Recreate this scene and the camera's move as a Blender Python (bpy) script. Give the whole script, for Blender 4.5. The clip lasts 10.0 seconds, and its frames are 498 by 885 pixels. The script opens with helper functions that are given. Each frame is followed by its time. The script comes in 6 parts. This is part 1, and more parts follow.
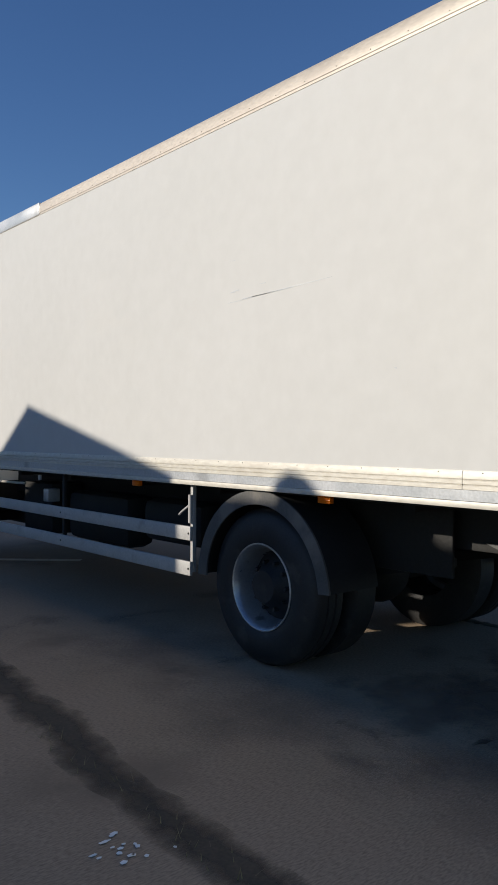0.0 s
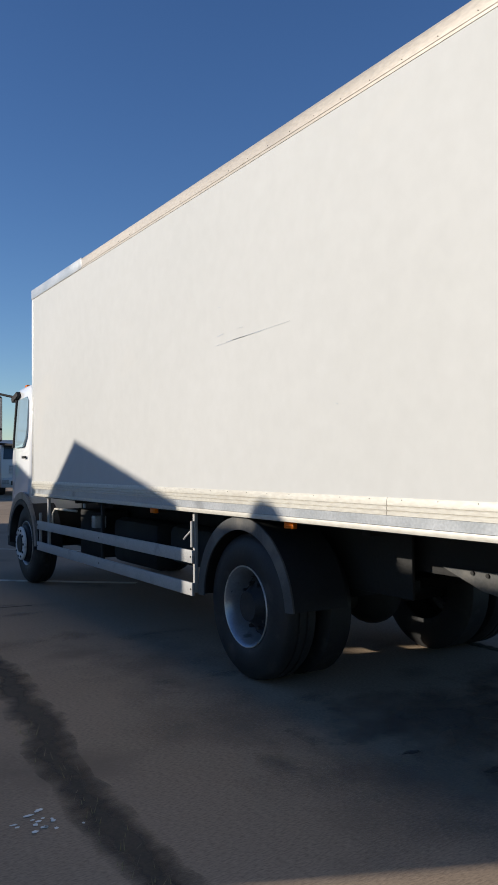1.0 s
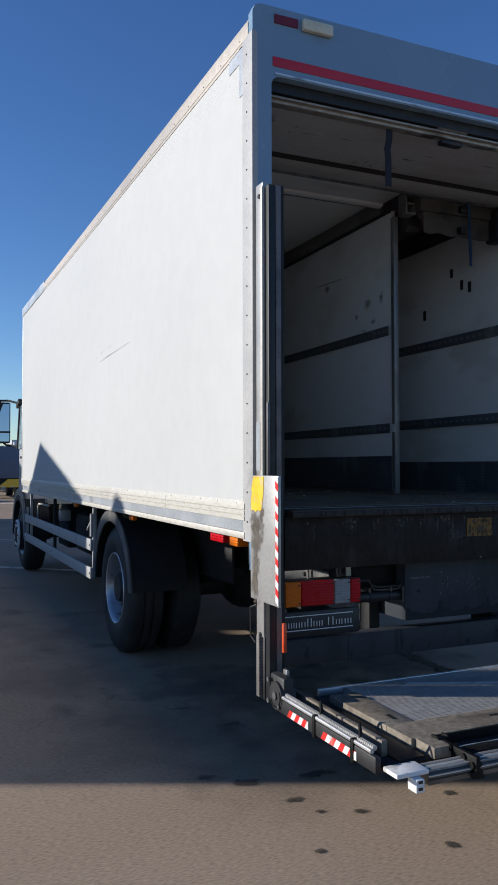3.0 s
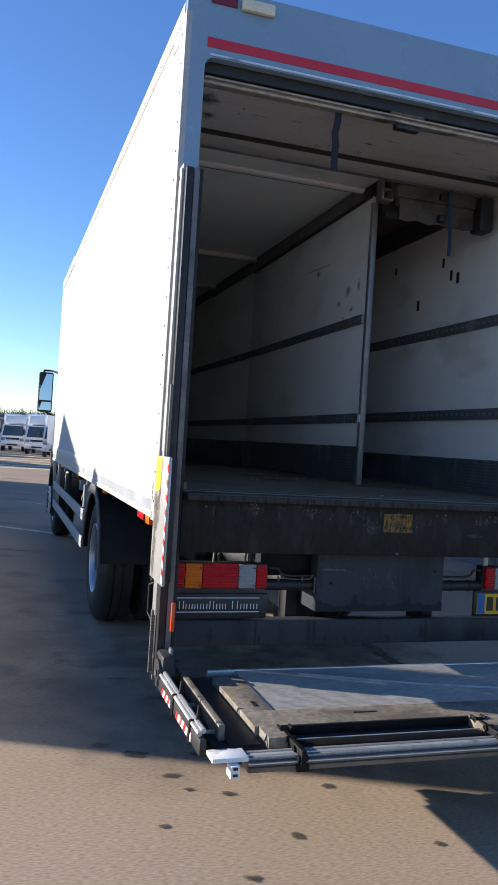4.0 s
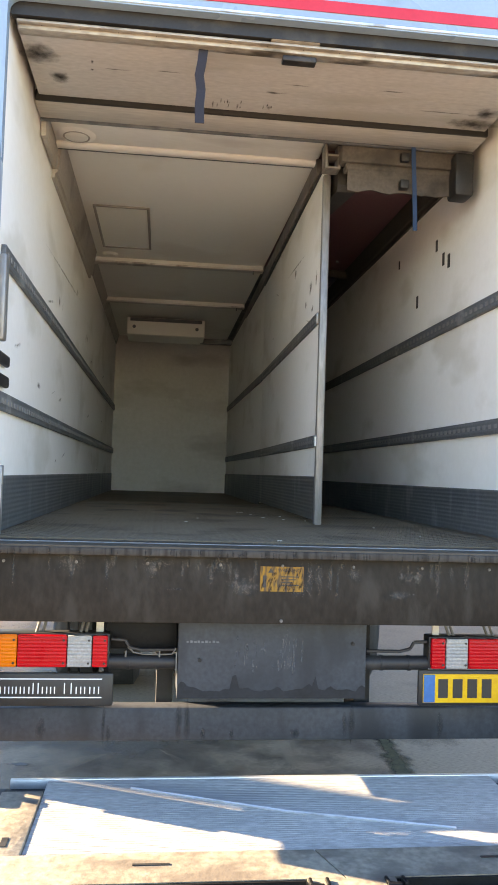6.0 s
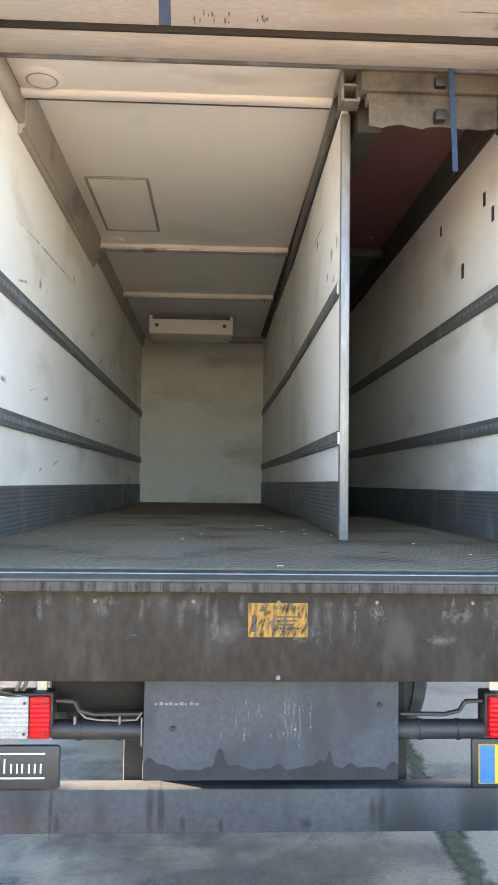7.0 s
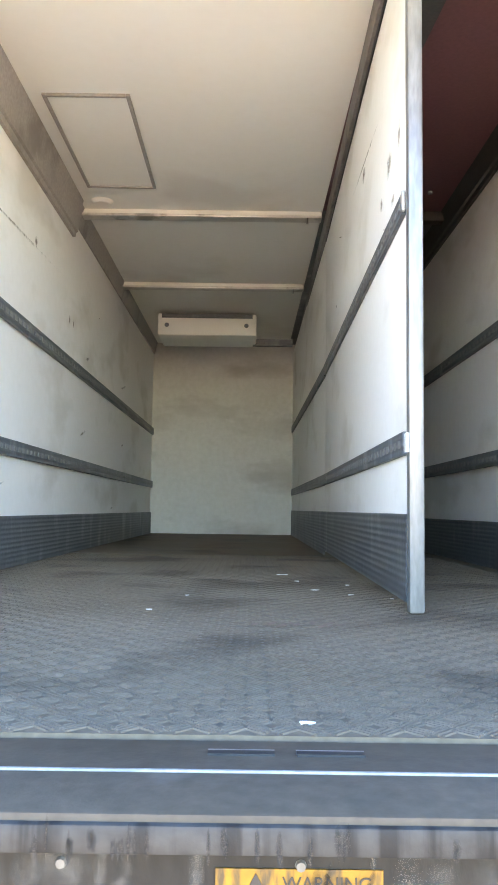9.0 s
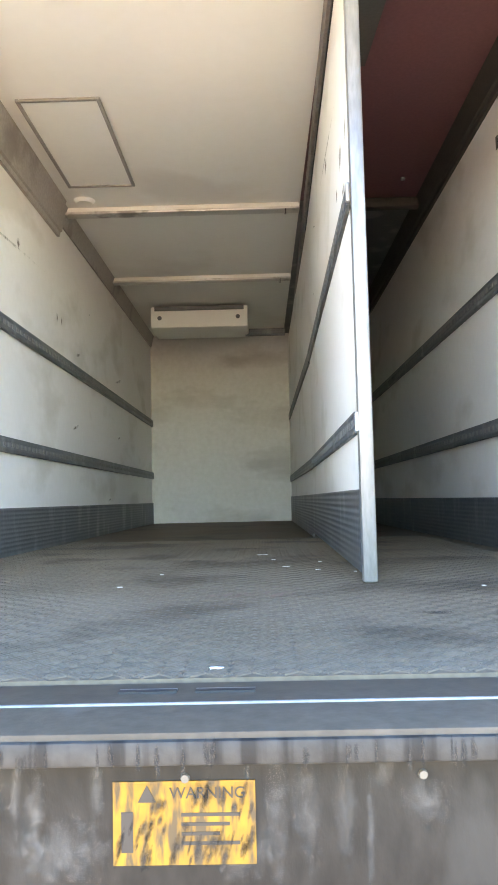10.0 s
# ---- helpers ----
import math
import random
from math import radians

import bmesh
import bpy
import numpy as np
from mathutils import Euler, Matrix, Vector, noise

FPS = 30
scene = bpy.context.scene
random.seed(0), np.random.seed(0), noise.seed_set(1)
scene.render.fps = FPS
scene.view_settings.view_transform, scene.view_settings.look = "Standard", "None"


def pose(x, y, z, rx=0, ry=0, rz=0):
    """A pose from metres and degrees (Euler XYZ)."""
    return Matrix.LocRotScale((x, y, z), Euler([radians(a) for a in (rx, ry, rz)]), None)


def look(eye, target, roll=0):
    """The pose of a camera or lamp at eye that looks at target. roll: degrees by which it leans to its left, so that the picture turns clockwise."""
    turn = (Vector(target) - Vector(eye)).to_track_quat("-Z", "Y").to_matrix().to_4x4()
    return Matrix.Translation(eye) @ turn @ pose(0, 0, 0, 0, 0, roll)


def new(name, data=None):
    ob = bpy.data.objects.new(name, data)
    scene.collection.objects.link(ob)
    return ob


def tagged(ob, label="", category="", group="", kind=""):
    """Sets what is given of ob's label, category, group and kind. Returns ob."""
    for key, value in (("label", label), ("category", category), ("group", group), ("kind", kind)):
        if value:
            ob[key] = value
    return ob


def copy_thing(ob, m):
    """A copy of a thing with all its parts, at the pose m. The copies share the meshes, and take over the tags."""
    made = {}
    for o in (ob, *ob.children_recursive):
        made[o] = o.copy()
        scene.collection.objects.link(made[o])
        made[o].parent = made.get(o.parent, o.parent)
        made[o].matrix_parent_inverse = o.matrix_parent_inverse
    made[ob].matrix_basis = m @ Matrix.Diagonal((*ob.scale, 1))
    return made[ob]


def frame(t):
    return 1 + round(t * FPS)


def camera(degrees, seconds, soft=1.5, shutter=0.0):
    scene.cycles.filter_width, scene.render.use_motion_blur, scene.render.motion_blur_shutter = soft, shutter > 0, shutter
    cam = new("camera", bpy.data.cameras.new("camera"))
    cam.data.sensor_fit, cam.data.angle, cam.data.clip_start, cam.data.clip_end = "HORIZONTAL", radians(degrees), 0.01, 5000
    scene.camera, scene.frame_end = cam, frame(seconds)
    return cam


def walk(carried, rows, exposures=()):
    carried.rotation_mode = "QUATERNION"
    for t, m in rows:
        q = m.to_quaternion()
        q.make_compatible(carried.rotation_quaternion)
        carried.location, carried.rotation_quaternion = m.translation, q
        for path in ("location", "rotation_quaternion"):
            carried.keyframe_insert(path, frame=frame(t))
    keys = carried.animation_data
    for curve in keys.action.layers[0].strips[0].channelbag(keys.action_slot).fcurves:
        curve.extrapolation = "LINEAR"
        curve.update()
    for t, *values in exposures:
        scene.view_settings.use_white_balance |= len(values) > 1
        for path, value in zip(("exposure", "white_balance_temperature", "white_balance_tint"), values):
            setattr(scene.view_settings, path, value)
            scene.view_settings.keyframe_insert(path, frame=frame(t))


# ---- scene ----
cam = camera(35.3, 10.0, soft=1.7)
PATH = [
    (0, (-4.736, -0.963, 1.57), (-3.441, 0.562, 1.556), 0.3),
    (0.5, (-4.468, -1.391, 1.589), (-3.366, 0.278, 1.618), 0.6),
    (1, (-4.236, -1.92, 1.597), (-3.185, -0.219, 1.652), -0.5),
    (1.5, (-3.938, -2.36, 1.568), (-2.927, -0.636, 1.609), -0.3),
    (2, (-3.608, -2.769, 1.604), (-2.673, -1.002, 1.658), 0.7),
    (2.5, (-3.297, -3.218, 1.597), (-2.434, -1.414, 1.642), 0.7),
    (3, (-2.883, -3.565, 1.585), (-2.072, -1.737, 1.644), -0.1),
    (3.2, (-2.711, -3.668, 1.616), (-1.913, -1.835, 1.682), 0.2),
    (4.3, (-1.8, -3.921, 1.622), (-1.312, -1.982, 1.608), 4.0),
    (4.5, (-1.627, -3.889, 1.645), (-1.222, -1.930, 1.637), 3.7),
    (5, (-1.166, -3.759, 1.645), (-0.869, -1.781, 1.657), 3.8),
    (5.5, (-0.809, -3.487, 1.645), (-0.531, -1.507, 1.686), 3.5),
    (5.7, (-0.676, -3.38, 1.655), (-0.415, -1.398, 1.714), 2.6),
    (6.8, (-0.189, -2.612, 1.642), (-0.072, -0.618, 1.749), 1.2),
    (7, (-0.185, -2.425, 1.64), (-0.098, -0.43, 1.744), 0.7),
    (7.5, (-0.162, -1.997, 1.618), (-0.197, 0.001, 1.694), -0.9),
    (8, (-0.093, -1.564, 1.635), (-0.25, 0.428, 1.705), -0.5),
    (8.5, (-0.049, -1.223, 1.676), (-0.112, 0.772, 1.8), 0.9),
    (9, (-0.054, -0.992, 1.662), (-0.054, 1.0, 1.832), 0.8),
    (9.5, (-0.044, -0.952, 1.644), (-0.046, 1.041, 1.81), -0.0),
    (10, (0.106, -1.124, 1.632), (0.075, 0.871, 1.777), -1.3),
]
EXPOSURES = [(0, -0.3, 6450, 8), (0.6, -0.22, 6400, 8), (2.5, -0.2, 6150, 8), (3.2, 0.0, 5850, 9), (4.3, 0.95, 6400, 11), (4.6, 1.15, 6550, 12), (5.0, 1.7, 6500, 12), (5.4, 2.25, 8600, 13), (5.7, 2.75, 9500, 13), (6.8, 3.87, 9100, 12), (7.5, 4.42, 8700, 12), (8.5, 4.72, 8300, 12), (9, 4.84, 8400, 12), (10, 4.92, 8800, 12)]
walk(cam, [(t, look(eye, target, roll)) for t, eye, target, roll in PATH], EXPOSURES)

# ---- light: a low winter sun from the truck's near side, clear sky ----
SUN_ELEVATION = 18.5
SUN_WAY = Vector((0.914, -0.406, 0)).normalized()   # the sun's heading over the ground
TAN = math.tan(radians(SUN_ELEVATION))
sun = new("sun", bpy.data.lights.new("sun", "SUN"))
sun.data.energy, sun.data.angle, sun.data.color = 6.0, radians(0.5), (1.0, 0.90, 0.78)
sun.matrix_world = look((0, 0, 30), Vector((0, 0, 30)) + SUN_WAY - Vector((0, 0, TAN)))
world = bpy.data.worlds.new("sky")
scene.world = world
world.use_nodes = True
wn = world.node_tree.nodes
sky = wn.new("ShaderNodeTexSky")
sky.sky_type, sky.sun_disc = "NISHITA", False
sky.sun_elevation, sky.sun_rotation = radians(SUN_ELEVATION), math.atan2(-SUN_WAY.x, -SUN_WAY.y)
sky.air_density, sky.dust_density, sky.ozone_density = 0.9, 0.05, 3.1
deep = wn.new("ShaderNodeHueSaturation")
deep.inputs["Saturation"].default_value = 1.14
deep.inputs["Hue"].default_value = 0.510
world.node_tree.links.new(sky.outputs[0], deep.inputs["Color"])
world.node_tree.links.new(deep.outputs[0], wn["Background"].inputs[0])
wn["Background"].inputs[1].default_value = 0.138

# ---- materials ----
def surf(name, a, b, scale=3.0, rough=0.5, metal=0.0, bump=0.05, fine=60.0, stretch=(1, 1, 1), stain=None, amount=0.5, stain_scale=2.0, stain_stretch=(1, 1, 1), grain=0.15, spread=0.1, coat=0.0):
    """A procedural surface: two base colours mixed by a broad noise, a fine grain, and stains of their own colour."""
    m = bpy.data.materials.new(name)
    m.use_nodes = True
    n, l = m.node_tree.nodes, m.node_tree.links
    p = n["Principled BSDF"]
    tc = n.new("ShaderNodeTexCoord")

    def noise_of(sc, st, detail=4.0):
        mp = n.new("ShaderNodeMapping")
        mp.inputs["Scale"].default_value = st
        l.new(tc.outputs["Object"], mp.inputs["Vector"])
        t = n.new("ShaderNodeTexNoise")
        t.inputs["Scale"].default_value, t.inputs["Detail"].default_value = sc, detail
        l.new(mp.outputs[0], t.inputs["Vector"])
        return t.outputs["Fac"]

    def ramp(src, lo, hi, v0=0.0, v1=1.0):
        r = n.new("ShaderNodeMapRange")
        r.inputs["From Min"].default_value, r.inputs["From Max"].default_value = lo, hi
        r.inputs["To Min"].default_value, r.inputs["To Max"].default_value = v0, v1
        l.new(src, r.inputs["Value"])
        return r.outputs[0]

    def mix(fac, c0, c1, blend="MIX"):
        x = n.new("ShaderNodeMix")
        x.data_type, x.blend_type = "RGBA", blend
        for sock, v in ((x.inputs[0], fac), (x.inputs[6], c0), (x.inputs[7], c1)):
            if hasattr(v, "is_linked"):
                l.new(v, sock)
            elif isinstance(v, float):
                sock.default_value = v
            else:
                sock.default_value = (*v, 1)
        return x.outputs[2]

    broad = noise_of(scale, stretch)
    small = noise_of(fine, stretch, 6.0)
    col = mix(ramp(broad, 0.3, 0.7), a, b)
    col = mix(grain, col, ramp(small, 0.25, 0.75), "OVERLAY")
    if stain:
        mask = noise_of(stain_scale, stain_stretch, 7.0)
        col = mix(ramp(mask, 0.62 - 0.25 * amount, 0.72 - 0.18 * amount, 0.0, 0.85), col, stain)
    l.new(col, p.inputs["Base Color"])
    l.new(ramp(broad, 0.2, 0.8, max(0.02, rough - spread), min(1.0, rough + spread)), p.inputs["Roughness"])
    p.inputs["Metallic"].default_value = metal
    p.inputs["Coat Weight"].default_value = coat
    if bump:
        bp = n.new("ShaderNodeBump")
        bp.inputs["Strength"].default_value, bp.inputs["Distance"].default_value = bump, 0.01
        l.new(small, bp.inputs["Height"])
        l.new(bp.outputs[0], p.inputs["Normal"])
    return m


def add_relief(m, kind, scale, strength, distance=0.004, rotation=(0, 0, 0), bands="X"):
    """Adds a regular relief (tread bars, ribs, brushed lines) to a surface's bump."""
    n, l = m.node_tree.nodes, m.node_tree.links
    p = n["Principled BSDF"]
    tc, mp = n.new("ShaderNodeTexCoord"), n.new("ShaderNodeMapping")
    mp.inputs["Rotation"].default_value = [radians(v) for v in rotation]
    l.new(tc.outputs["Object"], mp.inputs["Vector"])
    w = n.new("ShaderNodeTexWave")
    w.bands_direction = bands
    w.inputs["Scale"].default_value, w.inputs["Distortion"].default_value = scale, kind
    l.new(mp.outputs[0], w.inputs["Vector"])
    bp = n.new("ShaderNodeBump")
    bp.inputs["Strength"].default_value, bp.inputs["Distance"].default_value = strength, distance
    l.new(w.outputs["Fac"], bp.inputs["Height"])
    if p.inputs["Normal"].is_linked:
        l.new(p.inputs["Normal"].links[0].from_socket, bp.inputs["Normal"])
    l.new(bp.outputs[0], p.inputs["Normal"])
    return m


def glass(name, colour, rough=0.03):
    m = surf(name, colour, [c * 1.15 for c in colour], rough=rough, bump=0.0, grain=0.0, spread=0.01)
    m.node_tree.nodes["Principled BSDF"].inputs["Specular IOR Level"].default_value = 0.7
    return m


GRP = surf("white_grp", (0.502, 0.499, 0.477), (0.524, 0.521, 0.502), 0.5, 0.6, bump=0.012, fine=9, grain=0.03, stain=(0.55, 0.535, 0.50), amount=0.1, stain_scale=0.9, stain_stretch=(1, 0.5, 1))
GRP.node_tree.nodes["Principled BSDF"].inputs["Specular IOR Level"].default_value = 0.15
# the white frame's blue sky reflection and shade are put into its base colour
FRAME = surf("sky_tinted_frame_paint", (0.205, 0.305, 0.41), (0.24, 0.345, 0.45), 1.5, 0.26, bump=0.01, grain=0.04, stain=(0.19, 0.275, 0.365), amount=0.06, stain_scale=5)
ALU = surf("aluminium", (0.62, 0.61, 0.58), (0.74, 0.72, 0.68), 4, 0.42, 0.75, 0.05, 90, grain=0.12, stain=(0.30, 0.28, 0.25), amount=0.2, stain_scale=6)
RAIL = surf("cream_rail", (0.521, 0.493, 0.423), (0.577, 0.549, 0.479), 1.2, 0.5, 0.15, 0.05, 60, stretch=(1, 0.3, 1), stain=(0.45, 0.41, 0.345), amount=0.12, stain_scale=4, stain_stretch=(1, 0.4, 1))
ROOFRAIL = surf("weathered_roof_rail", (0.409, 0.363, 0.302), (0.484, 0.432, 0.367), 1.2, 0.5, 0.2, 0.05, 60, stretch=(1, 0.3, 1), stain=(0.36, 0.32, 0.27), amount=0.2, stain_scale=3, stain_stretch=(1, 0.3, 1))
GREYBAND = surf("grey_band", (0.40, 0.42, 0.43), (0.48, 0.49, 0.50), 3, 0.4, 0.3, 0.03, stain=(0.22, 0.22, 0.22), amount=0.15)
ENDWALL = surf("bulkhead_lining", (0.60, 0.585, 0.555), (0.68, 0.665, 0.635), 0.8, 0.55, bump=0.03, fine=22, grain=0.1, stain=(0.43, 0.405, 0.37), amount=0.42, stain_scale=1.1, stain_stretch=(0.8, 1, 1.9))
LINING = surf("lining", (0.80, 0.79, 0.765), (0.85, 0.842, 0.82), 0.7, 0.5, bump=0.03, fine=25, grain=0.1, stain=(0.66, 0.64, 0.59), amount=0.32, stain_scale=1.6, stain_stretch=(1, 0.8, 1.6))
CEILING = surf("ceiling_lining", (0.825, 0.83, 0.775), (0.855, 0.86, 0.81), 0.8, 0.45, bump=0.02, fine=20, grain=0.06, stain=(0.75, 0.74, 0.675), amount=0.12, stain_scale=1.2)
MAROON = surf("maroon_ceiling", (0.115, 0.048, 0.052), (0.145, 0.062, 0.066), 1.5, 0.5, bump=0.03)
COVE = surf("cove_grey", (0.33, 0.315, 0.285), (0.41, 0.39, 0.355), 2, 0.5, 0.1, 0.05, grain=0.15, stain=(0.22, 0.205, 0.18), amount=0.3, stain_scale=3)
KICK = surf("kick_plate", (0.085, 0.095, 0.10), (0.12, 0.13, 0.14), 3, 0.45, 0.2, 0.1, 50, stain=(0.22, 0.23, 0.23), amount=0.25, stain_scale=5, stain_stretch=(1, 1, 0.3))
add_relief(KICK, 0.3, 14, 0.5, 0.004, bands="Z")
FLOOR = surf("tread_floor", (0.105, 0.080, 0.055), (0.145, 0.113, 0.082), 1.4, 0.6, 0.0, 0.1, 70, grain=0.2, stain=(0.06, 0.047, 0.034), amount=0.4, stain_scale=2.2)
STEEL = surf("dirty_steel", (0.014, 0.0118, 0.0098), (0.024, 0.0205, 0.017), 3.5, 0.6, 0.1, 0.12, 45, stretch=(1, 1, 0.5), grain=0.35, stain=(0.036, 0.033, 0.029), amount=0.24, stain_scale=9, stain_stretch=(1, 1, 0.35))
NOSING = surf("scraped_nosing", (0.036, 0.034, 0.031), (0.052, 0.049, 0.045), 3, 0.6, 0.1, 0.1, 50, grain=0.25, stain=(0.014, 0.013, 0.012), amount=0.5, stain_scale=42, stain_stretch=(1, 0.3, 0.05))
SILL = surf("sill_plate", (0.060, 0.047, 0.034), (0.084, 0.067, 0.050), 2, 0.6, 0.0, 0.1, 50, grain=0.2, stain=(0.11, 0.092, 0.074), amount=0.12, stain_scale=6)
COVER = surf("grey_cover", (0.036, 0.041, 0.048), (0.050, 0.056, 0.064), 2, 0.55, 0.0, 0.05, 60, grain=0.18, stain=(0.026, 0.029, 0.033), amount=0.4, stain_scale=4.5, stain_stretch=(1, 1, 0.6))
NAVY = surf("bumper_paint", (0.034, 0.038, 0.045), (0.05, 0.055, 0.063), 2, 0.5, 0.0, 0.05, grain=0.2, stain=(0.022, 0.024, 0.027), amount=0.35, stain_scale=5, stain_stretch=(1, 1, 0.3))
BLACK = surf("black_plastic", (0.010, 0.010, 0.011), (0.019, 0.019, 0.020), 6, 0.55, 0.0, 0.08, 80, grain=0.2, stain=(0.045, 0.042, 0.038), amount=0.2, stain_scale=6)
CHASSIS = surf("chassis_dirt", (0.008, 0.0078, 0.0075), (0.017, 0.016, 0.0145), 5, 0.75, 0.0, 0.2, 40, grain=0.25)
RUBBER = surf("rubber", (0.011, 0.011, 0.012), (0.022, 0.0215, 0.021), 5, 0.6, 0.0, 0.15, 60, grain=0.25, stain=(0.05, 0.046, 0.042), amount=0.12, stain_scale=6)
GUARD = surf("mudguard_plastic", (0.06, 0.06, 0.058), (0.095, 0.093, 0.088), 4, 0.6, 0.0, 0.1, 60, grain=0.2, stain=(0.15, 0.138, 0.12), amount=0.3, stain_scale=4)
RIM = surf("rim_paint", (0.27, 0.285, 0.31), (0.34, 0.355, 0.38), 6, 0.32, 0.6, 0.05, grain=0.12, stain=(0.12, 0.118, 0.115), amount=0.06, stain_scale=8)
DISC = surf("brake_dust", (0.012, 0.012, 0.013), (0.024, 0.024, 0.025), 6, 0.6, 0.0, 0.1, grain=0.25, stain=(0.035, 0.032, 0.03), amount=0.3, stain_scale=9)
BOLT = surf("dull_bolt", (0.10, 0.095, 0.085), (0.16, 0.15, 0.135), 20, 0.6, 0.0, 0.1)
RUN = surf("pale_run", (0.085, 0.092, 0.10), (0.13, 0.138, 0.145), 20, 0.6, bump=0.0)
RAGGED_DARK = surf("dark_ragged_band", (0.013, 0.0145, 0.017), (0.022, 0.024, 0.028), 6, 0.55, bump=0.05, grain=0.2)
CHROME = surf("chrome", (0.75, 0.75, 0.76), (0.85, 0.85, 0.86), 6, 0.12, 1.0, 0.02)
GUARDRAIL = surf("guard_rail", (0.37, 0.365, 0.35), (0.44, 0.43, 0.41), 4, 0.55, 0.0, 0.05, grain=0.12, stain=(0.30, 0.29, 0.27), amount=0.1, stain_scale=5)
CABWHITE = surf("cab_paint", (0.74, 0.75, 0.76), (0.79, 0.79, 0.79), 2, 0.2, bump=0.0, grain=0.02, coat=0.4)
WINDOW = glass("window_glass", (0.05, 0.07, 0.085))
# side glass carries the bright sky as a pale blue base colour
CABGLASS = glass("sky_pale_side_glass", (0.30, 0.41, 0.47))
MIRROR = surf("mirror_glass", (0.55, 0.56, 0.57), (0.6, 0.61, 0.62), 3, 0.04, 1.0, 0.0, grain=0.0, spread=0.02)
RED = surf("red_lens", (0.42, 0.002, 0.007), (0.50, 0.003, 0.009), 4, 0.3, bump=0.05, fine=120, grain=0.1)
AMBER = surf("amber_lens", (0.62, 0.13, 0.004), (0.70, 0.17, 0.006), 4, 0.3, bump=0.05, fine=120, grain=0.1)
CLEAR = surf("clear_lens", (0.235, 0.245, 0.25), (0.28, 0.285, 0.29), 12, 0.25, bump=0.05, fine=120, grain=0.2, stain=(0.15, 0.15, 0.15), amount=0.1, stain_scale=20, coat=0.2)
STRIPE = surf("red_stripe", (0.48, 0.015, 0.03), (0.55, 0.025, 0.045), 3, 0.4, bump=0.0, grain=0.05)
DARKRED = surf("dark_reflector", (0.13, 0.008, 0.018), (0.18, 0.012, 0.022), 8, 0.3, bump=0.02)
CREAM = surf("cream_lamp", (0.62, 0.58, 0.42), (0.70, 0.66, 0.50), 8, 0.35, bump=0.02)
YELLOW = surf("yellow_label", (0.21, 0.098, 0.003), (0.25, 0.125, 0.005), 8, 0.6, bump=0.02, grain=0.2, stain=(0.022, 0.018, 0.014), amount=0.6, stain_scale=75, stain_stretch=(1, 1, 0.22))
YELLOWCLEAN = surf("yellow_paint", (0.80, 0.46, 0.015), (0.85, 0.55, 0.03), 8, 0.5, bump=0.02, grain=0.15, stain=(0.5, 0.42, 0.28), amount=0.25, stain_scale=18)
PLATEYELLOW = surf("plate_yellow", (0.66, 0.36, 0.004), (0.70, 0.40, 0.008), 3, 0.35, bump=0.0)
PLATEBLUE = surf("plate_blue", (0.002, 0.10, 0.30), (0.003, 0.12, 0.34), 3, 0.35, bump=0.0)
INK = surf("ink", (0.012, 0.012, 0.012), (0.02, 0.02, 0.02), 6, 0.5, bump=0.0)
WHITEINK = surf("white_lettering", (0.72, 0.72, 0.72), (0.78, 0.78, 0.78), 6, 0.5, bump=0.0)
TAPEWHITE = surf("white_tape", (0.72, 0.71, 0.68), (0.80, 0.79, 0.76), 20, 0.35, bump=0.0, stain=(0.45, 0.43, 0.40), amount=0.3, stain_scale=15)
TAPERED = surf("red_tape", (0.62, 0.02, 0.02), (0.72, 0.04, 0.03), 20, 0.35, bump=0.0, stain=(0.5, 0.35, 0.3), amount=0.2, stain_scale=15)
PLATEALU = surf("scuffed_plate", (0.40, 0.39, 0.365), (0.50, 0.485, 0.455), 2.2, 0.42, 0.5, 0.06, 70, grain=0.12, stain=(0.24, 0.22, 0.20), amount=0.16, stain_scale=3, stain_stretch=(1, 1.6, 0.45))
DECK = surf("ribbed_deck", (0.328, 0.312, 0.281), (0.406, 0.390, 0.359), 1.6, 0.45, 0.1, 0.08, 80, stretch=(0.35, 1, 1), grain=0.3, stain=(0.26, 0.25, 0.235), amount=0.3, stain_scale=4, stain_stretch=(0.3, 1, 1))
WORN = surf("worn_plank", (0.175, 0.145, 0.106), (0.252, 0.217, 0.164), 3, 0.62, 0.1, 0.25, 40, grain=0.4, stain=(0.10, 0.082, 0.064), amount=0.45, stain_scale=7, stain_stretch=(0.5, 1, 1))
NOSE = surf("scuffed_nose", (0.130, 0.117, 0.098), (0.195, 0.176, 0.150), 3, 0.5, 0.3, 0.1, 50, stretch=(0.3, 1, 1), grain=0.3, stain=(0.10, 0.09, 0.08), amount=0.4, stain_scale=5, stain_stretch=(0.3, 1, 1))
STRAP = surf("dark_strap", (0.010, 0.011, 0.018), (0.018, 0.020, 0.032), 20, 0.85, bump=0.2, fine=200)
BLUESTRAP = surf("blue_strap", (0.010, 0.035, 0.085), (0.016, 0.05, 0.12), 20, 0.8, bump=0.2, fine=200)
BOARD = surf("roller_panel", (0.43, 0.415, 0.385), (0.49, 0.475, 0.445), 1.0, 0.5, bump=0.03, stretch=(0.4, 1, 1), grain=0.12, stain=(0.39, 0.37, 0.325), amount=0.25, stain_scale=2.6, stain_stretch=(0.4, 1.5, 1))
WOODY = surf("grubby_batten", (0.40, 0.375, 0.335), (0.48, 0.455, 0.41), 3, 0.6, bump=0.06, stretch=(0.15, 1, 1), grain=0.15, stain=(0.27, 0.24, 0.20), amount=0.2, stain_scale=4, stain_stretch=(0.25, 1, 1))
